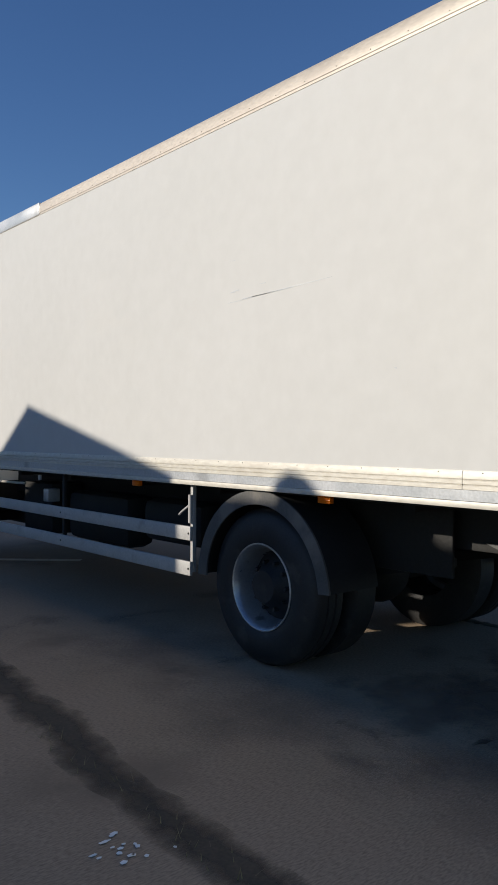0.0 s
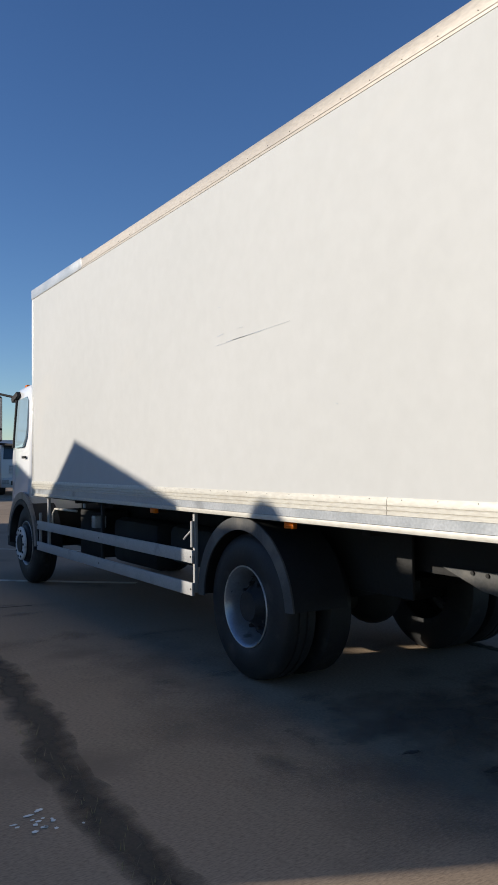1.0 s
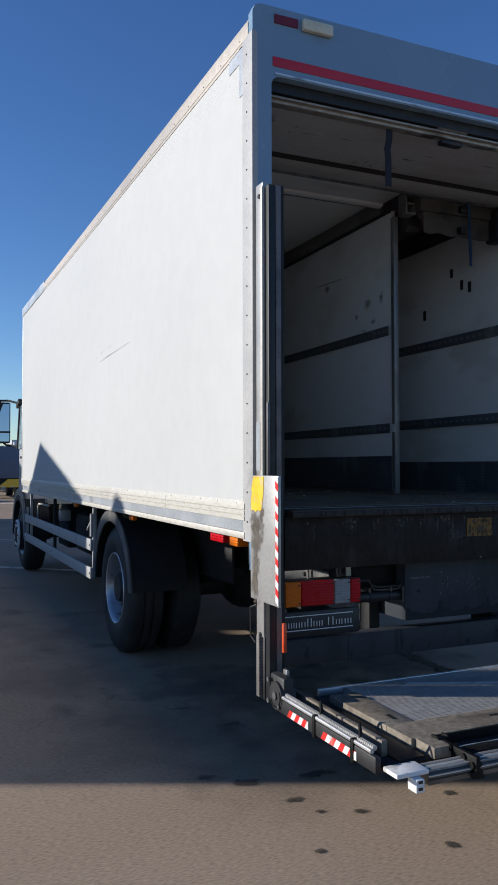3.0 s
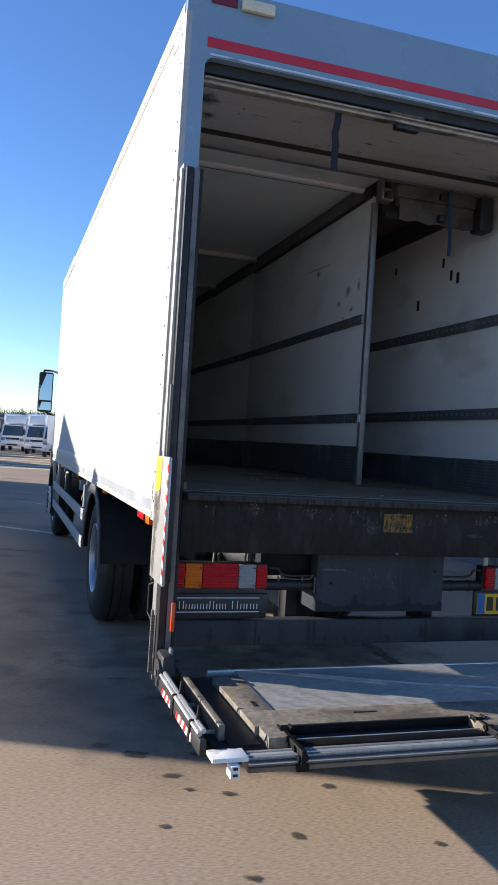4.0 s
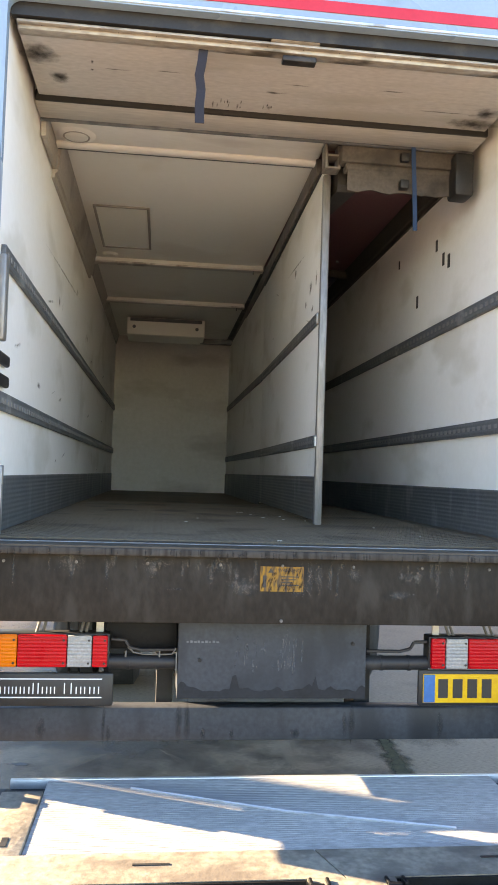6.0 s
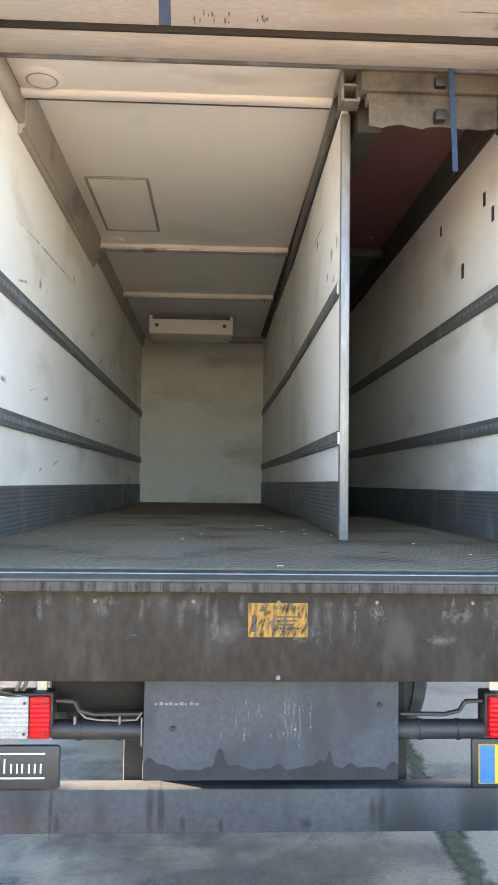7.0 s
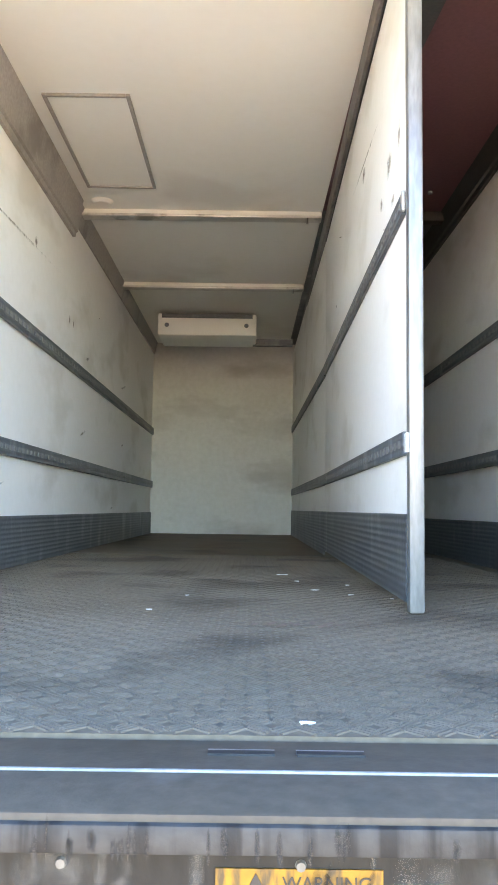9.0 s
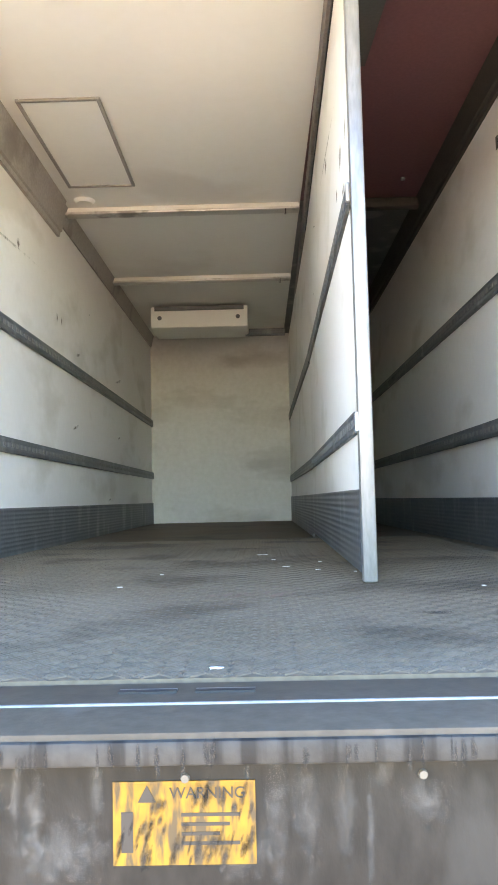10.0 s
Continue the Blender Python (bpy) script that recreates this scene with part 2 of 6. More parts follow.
HEADER = surf("cream_header", (0.70, 0.685, 0.635), (0.77, 0.755, 0.705), 1.5, 0.4, 0.0, 0.03, stretch=(0.4, 1, 1), grain=0.1, stain=(0.56, 0.53, 0.47), amount=0.2, stain_scale=3, stain_stretch=(0.4, 1, 1))
PAPER = surf("paper", (0.75, 0.74, 0.70), (0.82, 0.81, 0.78), 20, 0.8, bump=0.2)
CONCRETE = surf("concrete", (0.282, 0.209, 0.141), (0.362, 0.274, 0.193), 0.45, 0.9, 0.0, 0.09, 120, stretch=(0.3, 1, 1), grain=0.32, stain=(0.215, 0.162, 0.112), amount=0.17, stain_scale=0.8)
ROADPAINT = surf("worn_road_paint", (0.60, 0.525, 0.40), (0.70, 0.62, 0.48), 6, 0.8, 0.0, 0.2, 45, grain=0.2, stain=(0.34, 0.28, 0.21), amount=0.3, stain_scale=4)
GREEN = surf("green_cab_paint", (0.035, 0.42, 0.035), (0.05, 0.50, 0.05), 1, 0.35, bump=0.0, coat=0.3)
VANBLUE = surf("pale_van_paint", (0.55, 0.62, 0.70), (0.62, 0.68, 0.75), 1, 0.3, bump=0.0, coat=0.3)
BRICK = surf("red_brick", (0.30, 0.13, 0.09), (0.38, 0.18, 0.12), 8, 0.8, bump=0.1, fine=20)
ROOFTILE = surf("roof_tile", (0.17, 0.13, 0.11), (0.24, 0.19, 0.16), 4, 0.8, bump=0.1, fine=15)
BARK = surf("bark", (0.20, 0.18, 0.155), (0.27, 0.245, 0.215), 2, 0.9, bump=0.2)
HEDGE = surf("bare_hedge", (0.13, 0.105, 0.085), (0.19, 0.155, 0.125), 1, 0.95, bump=0.0)
RENDERED = surf("pale_render", (0.60, 0.57, 0.52), (0.68, 0.65, 0.60), 1, 0.8, bump=0.05)

POSTALU = surf("dull_aluminium", (0.22, 0.218, 0.21), (0.28, 0.275, 0.265), 6, 0.4, 0.4, 0.05, 90, stretch=(1, 1, 0.2), grain=0.2, stain=(0.13, 0.125, 0.12), amount=0.3, stain_scale=8, stain_stretch=(1, 1, 0.2))
GRIMY = surf("grimy_rail", (0.30, 0.27, 0.23), (0.42, 0.39, 0.34), 5, 0.5, 0.4, 0.1, 60, stretch=(0.4, 1, 1), grain=0.25, stain=(0.05, 0.04, 0.03), amount=0.5, stain_scale=9, stain_stretch=(0.5, 1, 1))
CLOTH = surf("grubby_cloth", (0.072, 0.063, 0.056), (0.105, 0.093, 0.083), 3, 0.8, bump=0.1, grain=0.2, stain=(0.035, 0.032, 0.03), amount=0.35, stain_scale=5)
LEAF = surf("dry_leaf", (0.085, 0.055, 0.04), (0.15, 0.10, 0.075), 40, 0.8, bump=0.0)
ORANGE = surf("orange_reflector", (0.62, 0.07, 0.02), (0.70, 0.10, 0.03), 9, 0.35, bump=0.02)
GREASE = surf("black_grease", (0.003, 0.003, 0.003), (0.008, 0.0075, 0.007), 14, 0.6, bump=0.25, fine=50, grain=0.3)
SLOTGREY = surf("slot_grey", (0.15, 0.152, 0.15), (0.20, 0.20, 0.195), 8, 0.7, bump=0.0)
TRACK = surf("dull_track", (0.135, 0.125, 0.115), (0.185, 0.172, 0.16), 3, 0.5, 0.1, 0.05, grain=0.2, stain=(0.08, 0.074, 0.068), amount=0.35, stain_scale=5)
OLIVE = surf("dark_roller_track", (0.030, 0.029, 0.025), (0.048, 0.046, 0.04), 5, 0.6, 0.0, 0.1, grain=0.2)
HATCHGREY = surf("hatch_frame_grey", (0.27, 0.258, 0.235), (0.33, 0.317, 0.29), 5, 0.45, 0.1, 0.03, grain=0.15)
CABLEGREY = surf("dusty_cable", (0.10, 0.092, 0.08), (0.17, 0.158, 0.138), 25, 0.7, 0.0, 0.1)
RAG = surf("tan_rag", (0.22, 0.17, 0.085), (0.30, 0.235, 0.13), 30, 0.9, bump=0.3)
SILVER = surf("silver_lorry_paint", (0.50, 0.51, 0.51), (0.58, 0.58, 0.57), 1, 0.35, 0.2, bump=0.0, coat=0.2)
SLATE = surf("slate_blue_panel", (0.10, 0.12, 0.17), (0.13, 0.15, 0.20), 1, 0.5, bump=0.0)
STRAW = surf("dry_grass", (0.16, 0.14, 0.06), (0.30, 0.25, 0.13), 12, 0.9, bump=0.0)


def soft(name, a, b, scale, rough=0.85, lo=0.35, hi=0.75, amount=1.0):
    """A stain that thins out towards its edge: the sheet's own fade coordinate and a noise set how much covers."""
    m = surf(name, a, b, scale, rough, bump=0.2, fine=60, grain=0.3)
    n, l = m.node_tree.nodes, m.node_tree.links
    uv, tc, nz = n.new("ShaderNodeUVMap"), n.new("ShaderNodeTexCoord"), n.new("ShaderNodeTexNoise")
    uv.uv_map = "fade"
    nz.inputs["Scale"].default_value, nz.inputs["Detail"].default_value = scale, 6.0
    l.new(tc.outputs["Object"], nz.inputs["Vector"])
    sep, add, mr = n.new("ShaderNodeSeparateXYZ"), n.new("ShaderNodeMath"), n.new("ShaderNodeMapRange")
    l.new(uv.outputs[0], sep.inputs[0])
    add.operation = "MULTIPLY_ADD"
    l.new(nz.outputs["Fac"], add.inputs[0])
    add.inputs[1].default_value = 1.5
    l.new(sep.outputs[0], add.inputs[2])
    mr.inputs["From Min"].default_value, mr.inputs["From Max"].default_value = lo + 0.75, hi + 0.75
    mr.inputs["To Max"].default_value = amount
    l.new(add.outputs[0], mr.inputs["Value"])
    l.new(mr.outputs[0], n["Principled BSDF"].inputs["Alpha"])
    return m


CRACKFILL = soft("crack_fill", (0.052, 0.040, 0.027), (0.10, 0.078, 0.054), 6, 0.95, -0.1, 0.85, 0.85)
OIL = soft("oil_stain", (0.045, 0.038, 0.030), (0.075, 0.064, 0.052), 14, 0.6, 0.25, 0.6, 0.85)
TAIL_BROWN = soft("undertail_brown", (0.115, 0.090, 0.066), (0.165, 0.130, 0.096), 4, 0.85, 0.05, 0.95, 0.8)
STAIN_SHADE = soft("faint_stain_and_shade", (0.15, 0.122, 0.096), (0.18, 0.148, 0.115), 3, 0.8, 0.2, 1.1, 0.32)
SMEAR = soft("grease_smear", (0.085, 0.070, 0.052), (0.14, 0.118, 0.09), 26, 0.75, -0.05, 0.6, 0.8)
SCUFF = soft("wall_scuff", (0.45, 0.42, 0.37), (0.58, 0.55, 0.49), 30, 0.7, 0.2, 1.1, 0.6)
SOOT = soft("soot", (0.03, 0.027, 0.024), (0.06, 0.054, 0.047), 22, 0.8, 0.0, 1.0, 0.85)
MARK = soft("grey_mark", (0.36, 0.335, 0.29), (0.48, 0.45, 0.40), 45, 0.7, -0.1, 0.7, 0.5)
GRIME = soft("floor_grime", (0.016, 0.015, 0.014), (0.03, 0.028, 0.026), 25, 0.7, 0.3, 1.0, 0.8)
MOSS = soft("moss_fill", (0.030, 0.032, 0.012), (0.075, 0.07, 0.03), 16, 0.95, 0.05, 0.8)
PALERUN = soft("pale_run_mark", (0.085, 0.095, 0.105), (0.13, 0.14, 0.15), 140, 0.6, 0.1, 1.0, 0.7)
DRIP = soft("pale_drip", (0.070, 0.066, 0.060), (0.105, 0.10, 0.092), 90, 0.7, 0.1, 1.0, 0.5)
WETRUN = soft("wet_run", (0.013, 0.0145, 0.017), (0.022, 0.024, 0.028), 30, 0.55, -0.2, 0.8, 0.6)
DARKDRIP = soft("dark_drip", (0.008, 0.0075, 0.007), (0.015, 0.014, 0.013), 160, 0.6, -0.2, 0.9, 0.75)


for m_ in (RED, AMBER, CLEAR):
    add_relief(m_, 0.0, 22, 0.35, 0.004, bands="Z")
for m_ in (GREASE, CONCRETE, CLOTH, RAGGED_DARK, RED, AMBER, STEEL, NOSING, SILL, FLOOR, COVER, NAVY):
    m_.node_tree.nodes["Principled BSDF"].inputs["Specular IOR Level"].default_value = 0.2


# ---- mesh helpers ----
def box(bm, x0, x1, y0, y1, z0, z1, bevel=0.0, turn=None):
    c = Vector(((x0 + x1) / 2, (y0 + y1) / 2, (z0 + z1) / 2))
    r = bmesh.ops.create_cube(bm, size=1, matrix=Matrix.Translation(c) @ (turn or Matrix()) @ Matrix.Diagonal((x1 - x0, y1 - y0, z1 - z0, 1)))
    if bevel:
        edges = {e for v in r["verts"] for e in v.link_edges}
        bmesh.ops.bevel(bm, geom=list(edges), offset=bevel, segments=2, profile=0.5, affect="EDGES", clamp_overlap=True)
    return bm


def rod(bm, p, q, r0, r1=None, seg=12):
    p, q = Vector(p), Vector(q)
    m = Matrix.Translation((p + q) / 2) @ (q - p).to_track_quat("Z", "Y").to_matrix().to_4x4()
    bmesh.ops.create_cone(bm, cap_ends=True, segments=seg, radius1=r0, radius2=r0 if r1 is None else r1, depth=(q - p).length, matrix=m)
    return bm


def tube(bm, points, r, seg=8):
    for p, q in zip(points, points[1:]):
        rod(bm, p, q, r, seg=seg)
    return bm


def prism(bm, outline, axis, lo, hi):
    """A solid with a flat outline, pushed along an axis. Outline pairs are the other two axes, in the order x, y, z."""
    def at(u, v, w):
        return {"x": (w, u, v), "y": (u, w, v), "z": (u, v, w)}[axis]
    a = [bm.verts.new(at(u, v, lo)) for u, v in outline]
    b = [bm.verts.new(at(u, v, hi)) for u, v in outline]
    bm.faces.new(a)
    bm.faces.new(b[::-1])
    for i in range(len(a)):
        j = (i + 1) % len(a)
        bm.faces.new((a[j], a[i], b[i], b[j]))
    bmesh.ops.recalc_face_normals(bm, faces=bm.faces[:])
    return bm


def lathe(bm, profile, centre, seg=48, caps=True):
    """Turns (radius, x) pairs round an axle along x."""
    cx, cy, cz = centre
    rings = []
    for r, x in profile:
        rings.append([bm.verts.new((cx + x, cy + r * math.cos(2 * math.pi * k / seg), cz + r * math.sin(2 * math.pi * k / seg))) for k in range(seg)])
    for a, b in zip(rings, rings[1:]):
        for k in range(seg):
            bm.faces.new((a[k], a[(k + 1) % seg], b[(k + 1) % seg], b[k]))
    if caps:
        bm.faces.new(rings[0])
        bm.faces.new(rings[-1][::-1])
    bmesh.ops.recalc_face_normals(bm, faces=bm.faces[:])
    return bm


def blob(bm, x, y, z, rx, ry, rnd, n=14, thick=0.004):
    """A thin flat patch with an uneven edge."""
    ring = []
    for k in range(n):
        a = 2 * math.pi * k / n
        f = 0.7 + 0.5 * rnd.random()
        ring.append((x + rx * f * math.cos(a), y + ry * f * math.sin(a)))
    return prism(bm, ring, "z", z, z + thick)


def patch(at, u, v, ru, rv, rnd, n=14):
    """A flat sheet with an uneven edge across the directions u and v; its fade runs from 1 in the middle to 0 at the edge."""
    bm = bmesh.new()
    lay = bm.loops.layers.uv.new("fade")
    at, u, v = Vector(at), Vector(u), Vector(v)
    mid = bm.verts.new(at)
    ring = []
    for k in range(n):
        a, f = 2 * math.pi * k / n, 0.75 + 0.5 * rnd.random()
        ring.append(bm.verts.new(at + u * (ru * f * math.cos(a)) + v * (rv * f * math.sin(a))))
    for k in range(n):
        f = bm.faces.new((mid, ring[k], ring[(k + 1) % n]))
        for lp in f.loops:
            lp[lay].uv = (1.0, 0.0) if lp.vert is mid else (0.0, 0.0)
    return bm


def finish(name, bm, material, parent=None, smooth=35):
    me = bpy.data.meshes.new(name)
    bm.to_mesh(me)
    bm.free()
    me.materials.append(material)
    me.polygons.foreach_set("use_smooth", [True] * len(me.polygons))
    me.set_sharp_from_angle(angle=radians(smooth))
    ob = new(name, me)
    ob.parent = parent
    return ob


def part(name, bm, material, parent, label=""):
    return tagged(finish(name, bm, material, parent), label)


def thing(name, bm, material, label, category, group="", kind=""):
    return tagged(finish(name, bm, material), label, category, group, kind)


def root(name, label, category, group=""):
    return tagged(new(name), label, category, group)


def B(*a, **k):
    return box(bmesh.new(), *a, **k)


def slab(name, dims, material, parent, label="", bevel=0.0):
    return part(name, B(*dims, bevel=bevel), material, parent, label)


# ---- ground ----
g = bmesh.new()
bmesh.ops.create_grid(g, x_segments=2, y_segments=2, size=1500)
ground = thing("ground", g, CONCRETE, "brushed grey-brown concrete yard with worn stains", "ground", kind="structure")
rnd = random.Random(4)


def crack(points, width, name, label, fill=CRACKFILL):
    """A dark filled joint of uneven width along a line, fading out to both sides."""
    bm = bmesh.new()
    lay = bm.loops.layers.uv.new("fade")
    rows = []
    for (x0, y0), (x1, y1) in zip(points, points[1:]):
        n = max(2, int(math.hypot(x1 - x0, y1 - y0) / 0.12))
        d = Vector((x1 - x0, y1 - y0)).normalized()
        for k in range(n):
            f = k / n
            x, y = x0 + (x1 - x0) * f, y0 + (y1 - y0) * f
            w = width * (0.8 + 0.9 * abs(noise.noise((x * 2, y * 2, 1.7))) + 0.35 * rnd.random())
            o = 0.5 * width * noise.noise((x * 1.5, y * 1.5, 5.0))
            rows.append([bm.verts.new((x - d.y * (e + o), y + d.x * (e + o), 0.004)) for e in (w, 0, -w)])
    for r0, r1 in zip(rows, rows[1:]):
        for i in (0, 1):
            q = bm.faces.new((r0[i], r0[i + 1], r1[i + 1], r1[i]))
            for lp in q.loops:
                lp[lay].uv = (1.0 if lp.vert in (r0[1], r1[1]) else 0.0, 0.0)
    return part(name, bm, fill, ground, label)


crack([(-3.0, -0.5), (-2.93, 1.16), (-2.86, 2.22), (-2.67, 4.0), (-2.68, 6.05), (-2.38, 12.0), (-2.16, 13.6)], 0.125, "crack", "dark dirt-filled crack in the concrete")
crack([(-2.4, 7.12), (-1.9, 7.08), (-1.5, 7.03)], 0.02, "joint", "thin dark concrete joint")
crack([(1.12, 3.4), (1.03, 2.2), (0.99, 1.6), (0.95, 1.1), (0.9, 0.6), (0.95, -0.2), (1.15, -1.0), (1.5, -2.5)], 0.06, "crack", "dark mossy crack in the concrete", MOSS)
for x, y, rx, ry in [(-1.2, 1.32, 0.13, 0.05), (-1.17, -0.22, 0.12, 0.05), (-1.02, 0.9, 0.14, 0.06), (-1.30, 0.06, 0.16, 0.07), (-0.95, -0.45, 0.08, 0.04), (-0.77, -0.87, 0.055, 0.05), (-0.45, -0.45, 0.06, 0.05),
                     (-1.45, 0.2, 0.12, 0.06), (-0.9, 0.02, 0.2, 0.08), (-0.60, -0.05, 0.12, 0.05), (-1.05, -1.15, 0.06, 0.05), (-0.75, -1.3, 0.07, 0.06), (0.35, -1.2, 0.25, 0.04), (-1.3, -0.7, 0.05, 0.03),
                     (0.2, -0.05, 0.3, 0.12), (-0.3, 0.1, 0.2, 0.1), (-1.12, -0.38, 0.07, 0.035), (-0.2, -1.05, 0.04, 0.03)]:
    part("stain", patch((x, y, 0.005), (1, 0, 0), (0, 1, 0), rx * 0.7, ry * 0.75, rnd), OIL, ground, "dark oil stain")
for k in range(26):
    part("stain", patch((rnd.uniform(-4.5, 1.5), rnd.uniform(0.0, 9.0), 0.0025), (1, 0, 0), (0, 1, 0), rnd.uniform(0.2, 0.7), rnd.uniform(0.12, 0.4), rnd), STAIN_SHADE, ground, "faint damp stain")
# brown patches make the ground under the tail darker and warmer in colour
for x, y, rx, ry in ((0.0, 0.75, 1.25, 0.75), (-0.55, 1.7, 0.9, 0.8), (0.7, 1.9, 0.9, 0.7), (-0.2, 0.1, 0.9, 0.5), (0.65, 0.35, 0.6, 0.5)):
    part("stain", patch((x, y, 0.0018), (1, 0, 0), (0, 1, 0), rx, ry, rnd, 20), TAIL_BROWN, ground, "brown patch darkening the ground under the truck's tail")
# first four patches paint deeper shade beside the flank; the last is a stain
for k, (x, y, rx, ry) in enumerate(((-1.55, 0.9, 0.9, 1.1), (-1.75, 2.4, 0.9, 1.1), (-1.5, 3.9, 0.8, 1.0), (-0.9, 0.2, 0.8, 0.8), (-1.78, 5.3, 0.3, 0.35))):
    part("stain", patch((x, y, 0.0032 + 0.0003 * k), (1, 0, 0), (0, 1, 0), rx, ry, rnd, 20), STAIN_SHADE, ground, "soft shade painted along the truck's flank, and one faint stain")
tuft = []
for k in range(420):
    y = rnd.uniform(-1.0, 0.15) if rnd.random() < 0.8 else rnd.uniform(0.15, 3.0)
    x = -3.02 + 0.045 * y + rnd.gauss(0, 0.05)
    a, lean, h = rnd.uniform(0, 6.28), rnd.uniform(0.2, 1.0), rnd.uniform(0.02, 0.06)
    tuft.append((x, y, a, lean, h))
verts, faces = [], []
for x, y, a, lean, h in tuft:
    n = len(verts)
    c, d = math.cos(a), math.sin(a)
    verts += [(x - d * 0.003, y + c * 0.003, 0), (x + d * 0.003, y - c * 0.003, 0), (x + c * lean * h, y + d * lean * h, h)]
    faces.append((n, n + 1, n + 2))
me = bpy.data.meshes.new("dry_grass")
me.from_pydata(verts, [], faces)
me.materials.append(STRAW)
tagged(new("dry_grass", me), "dry straw-coloured grass growing out of the crack", "grass", kind="stuff")
for x0, y0, x1, y1, w in [(-4.7, 12.2, 0.05, 7.95, 0.06), (-1.6, 14.75, 0.8, 12.3, 0.03)]:
    d = Vector((x1 - x0, y1 - y0)).normalized() * w
    part("road_line", prism(bmesh.new(), [(x0 - d.y, y0 + d.x), (x1 - d.y, y1 + d.x), (x1 + d.y, y1 - d.x), (x0 + d.y, y0 - d.x)], "z", 0.0, 0.004), ROADPAINT, ground, "worn white painted line")
for y in (31.0, 33.6, 36.4, 39.6, 43.3, 47.6, 52.5):
    part("road_line", B(-16, 1.5, y - 0.3, y + 0.3, 0, 0.004), ROADPAINT, ground, "worn white painted line")
for k in range(16):
    x, y = -3.18 + rnd.gauss(0, 0.06), 1.60 + rnd.gauss(0, 0.08)
    part("paper_scrap", blob(bmesh.new(), x, y, 0.004, rnd.uniform(0.006, 0.026), rnd.uniform(0.005, 0.014), rnd, 5, 0.002), PAPER, ground, "torn white scrap on the concrete")

# ---- unseen buildings on the near side, behind the camera's back, added to shade the yard ----
def shade_building(name, profile, distance, depth, label, material=RENDERED):
    """A block with a gable towards the truck. Profile: places along the truck's flank and the height at which the roof line's shadow meets it."""
    bm = bmesh.new()
    out = [(profile[0][0], None)] + list(profile) + [(profile[-1][0], None)]
    near, back = [], []
    for y, z in out:
        p = Vector((-1.27, y, 0)) - SUN_WAY * distance
        near.append(bm.verts.new((p.x, p.y, 0 if z is None else z + distance * TAN)))
        q = p - SUN_WAY * depth
        back.append(bm.verts.new((q.x, q.y, 0 if z is None else z + distance * TAN)))
    bm.faces.new(near)
    bm.faces.new(back[::-1])
    for i in range(len(near)):
        j = (i + 1) % len(near)
        bm.faces.new((near[j], near[i], back[i], back[j]))
    bmesh.ops.recalc_face_normals(bm, faces=bm.faces[:])
    return thing(name, bm, material, label, "building")


shade_building("workshop", [(4.005, 1.24), (4.04, 1.275), (6.61, 1.88), (7.86, 1.0), (8.1, 1.0)], 9, 9, "pale rendered workshop with a low gabled roof")
# made-up block: bump and notches in its outline place shadow and sun patches
shade_building("shade_block", [(0.03, 1.14), (0.10, 1.14), (0.105, 1.04), (0.30, 1.18), (0.375, 1.18), (0.38, 0.88), (0.63, 0.88), (0.635, 1.14), (2.36, 1.14), (2.42, 1.22), (2.56, 1.32), (2.70, 1.35), (2.82, 1.29), (2.88, 1.14), (3.79, 1.14), (3.80, 0.47), (4.0, 0.47)], 9, 8, "unseen pale block with a roof line cut to shape the truck's shade")
shade_building("long_shed", [(8.1, 1.3), (8.8, 1.5), (9.6, 1.7), (14, 1.6), (21.5, 1.6)], 10, 12, "long pale shed along the yard")

# unseen wall, added to cut the light under the truck
thing("light_block_wall", B(5.0, 5.3, 2.5, 24, 0, 3.6), SLATE, "added unseen slate-blue wall that keeps light from under the truck", "wall", kind="structure")

# ---- the box truck ----
truck = root("box_truck", "white refrigerated box truck, rear door raised, tail lift lowered", "truck")
W, Y0, Y1, Z0, Z1 = 1.275, 0.02, 8.255, 1.21, 3.92
IN, INR = 1.18, 1.222   # the inner faces of the near and the far wall
FZ, CZ, BACK = 1.375, 3.585, 8.06
slab("side_panel", (-W, -1.232, 0.12, Y1, 1.37, 3.81), GRP, truck, "plain white side panel with light scratches")
slab("side_panel", (1.232, W, 0.12, Y1, 1.37, 3.81), GRP, truck)
slab("front_panel", (-1.23, 1.23, BACK + 0.004, Y1 - 0.002, 1.22, 3.81), GRP, truck)
slab("roof_panel", (-1.26, 1.26, 0.05, Y1 - 0.01, CZ + 0.05, 3.87), GRP, truck)
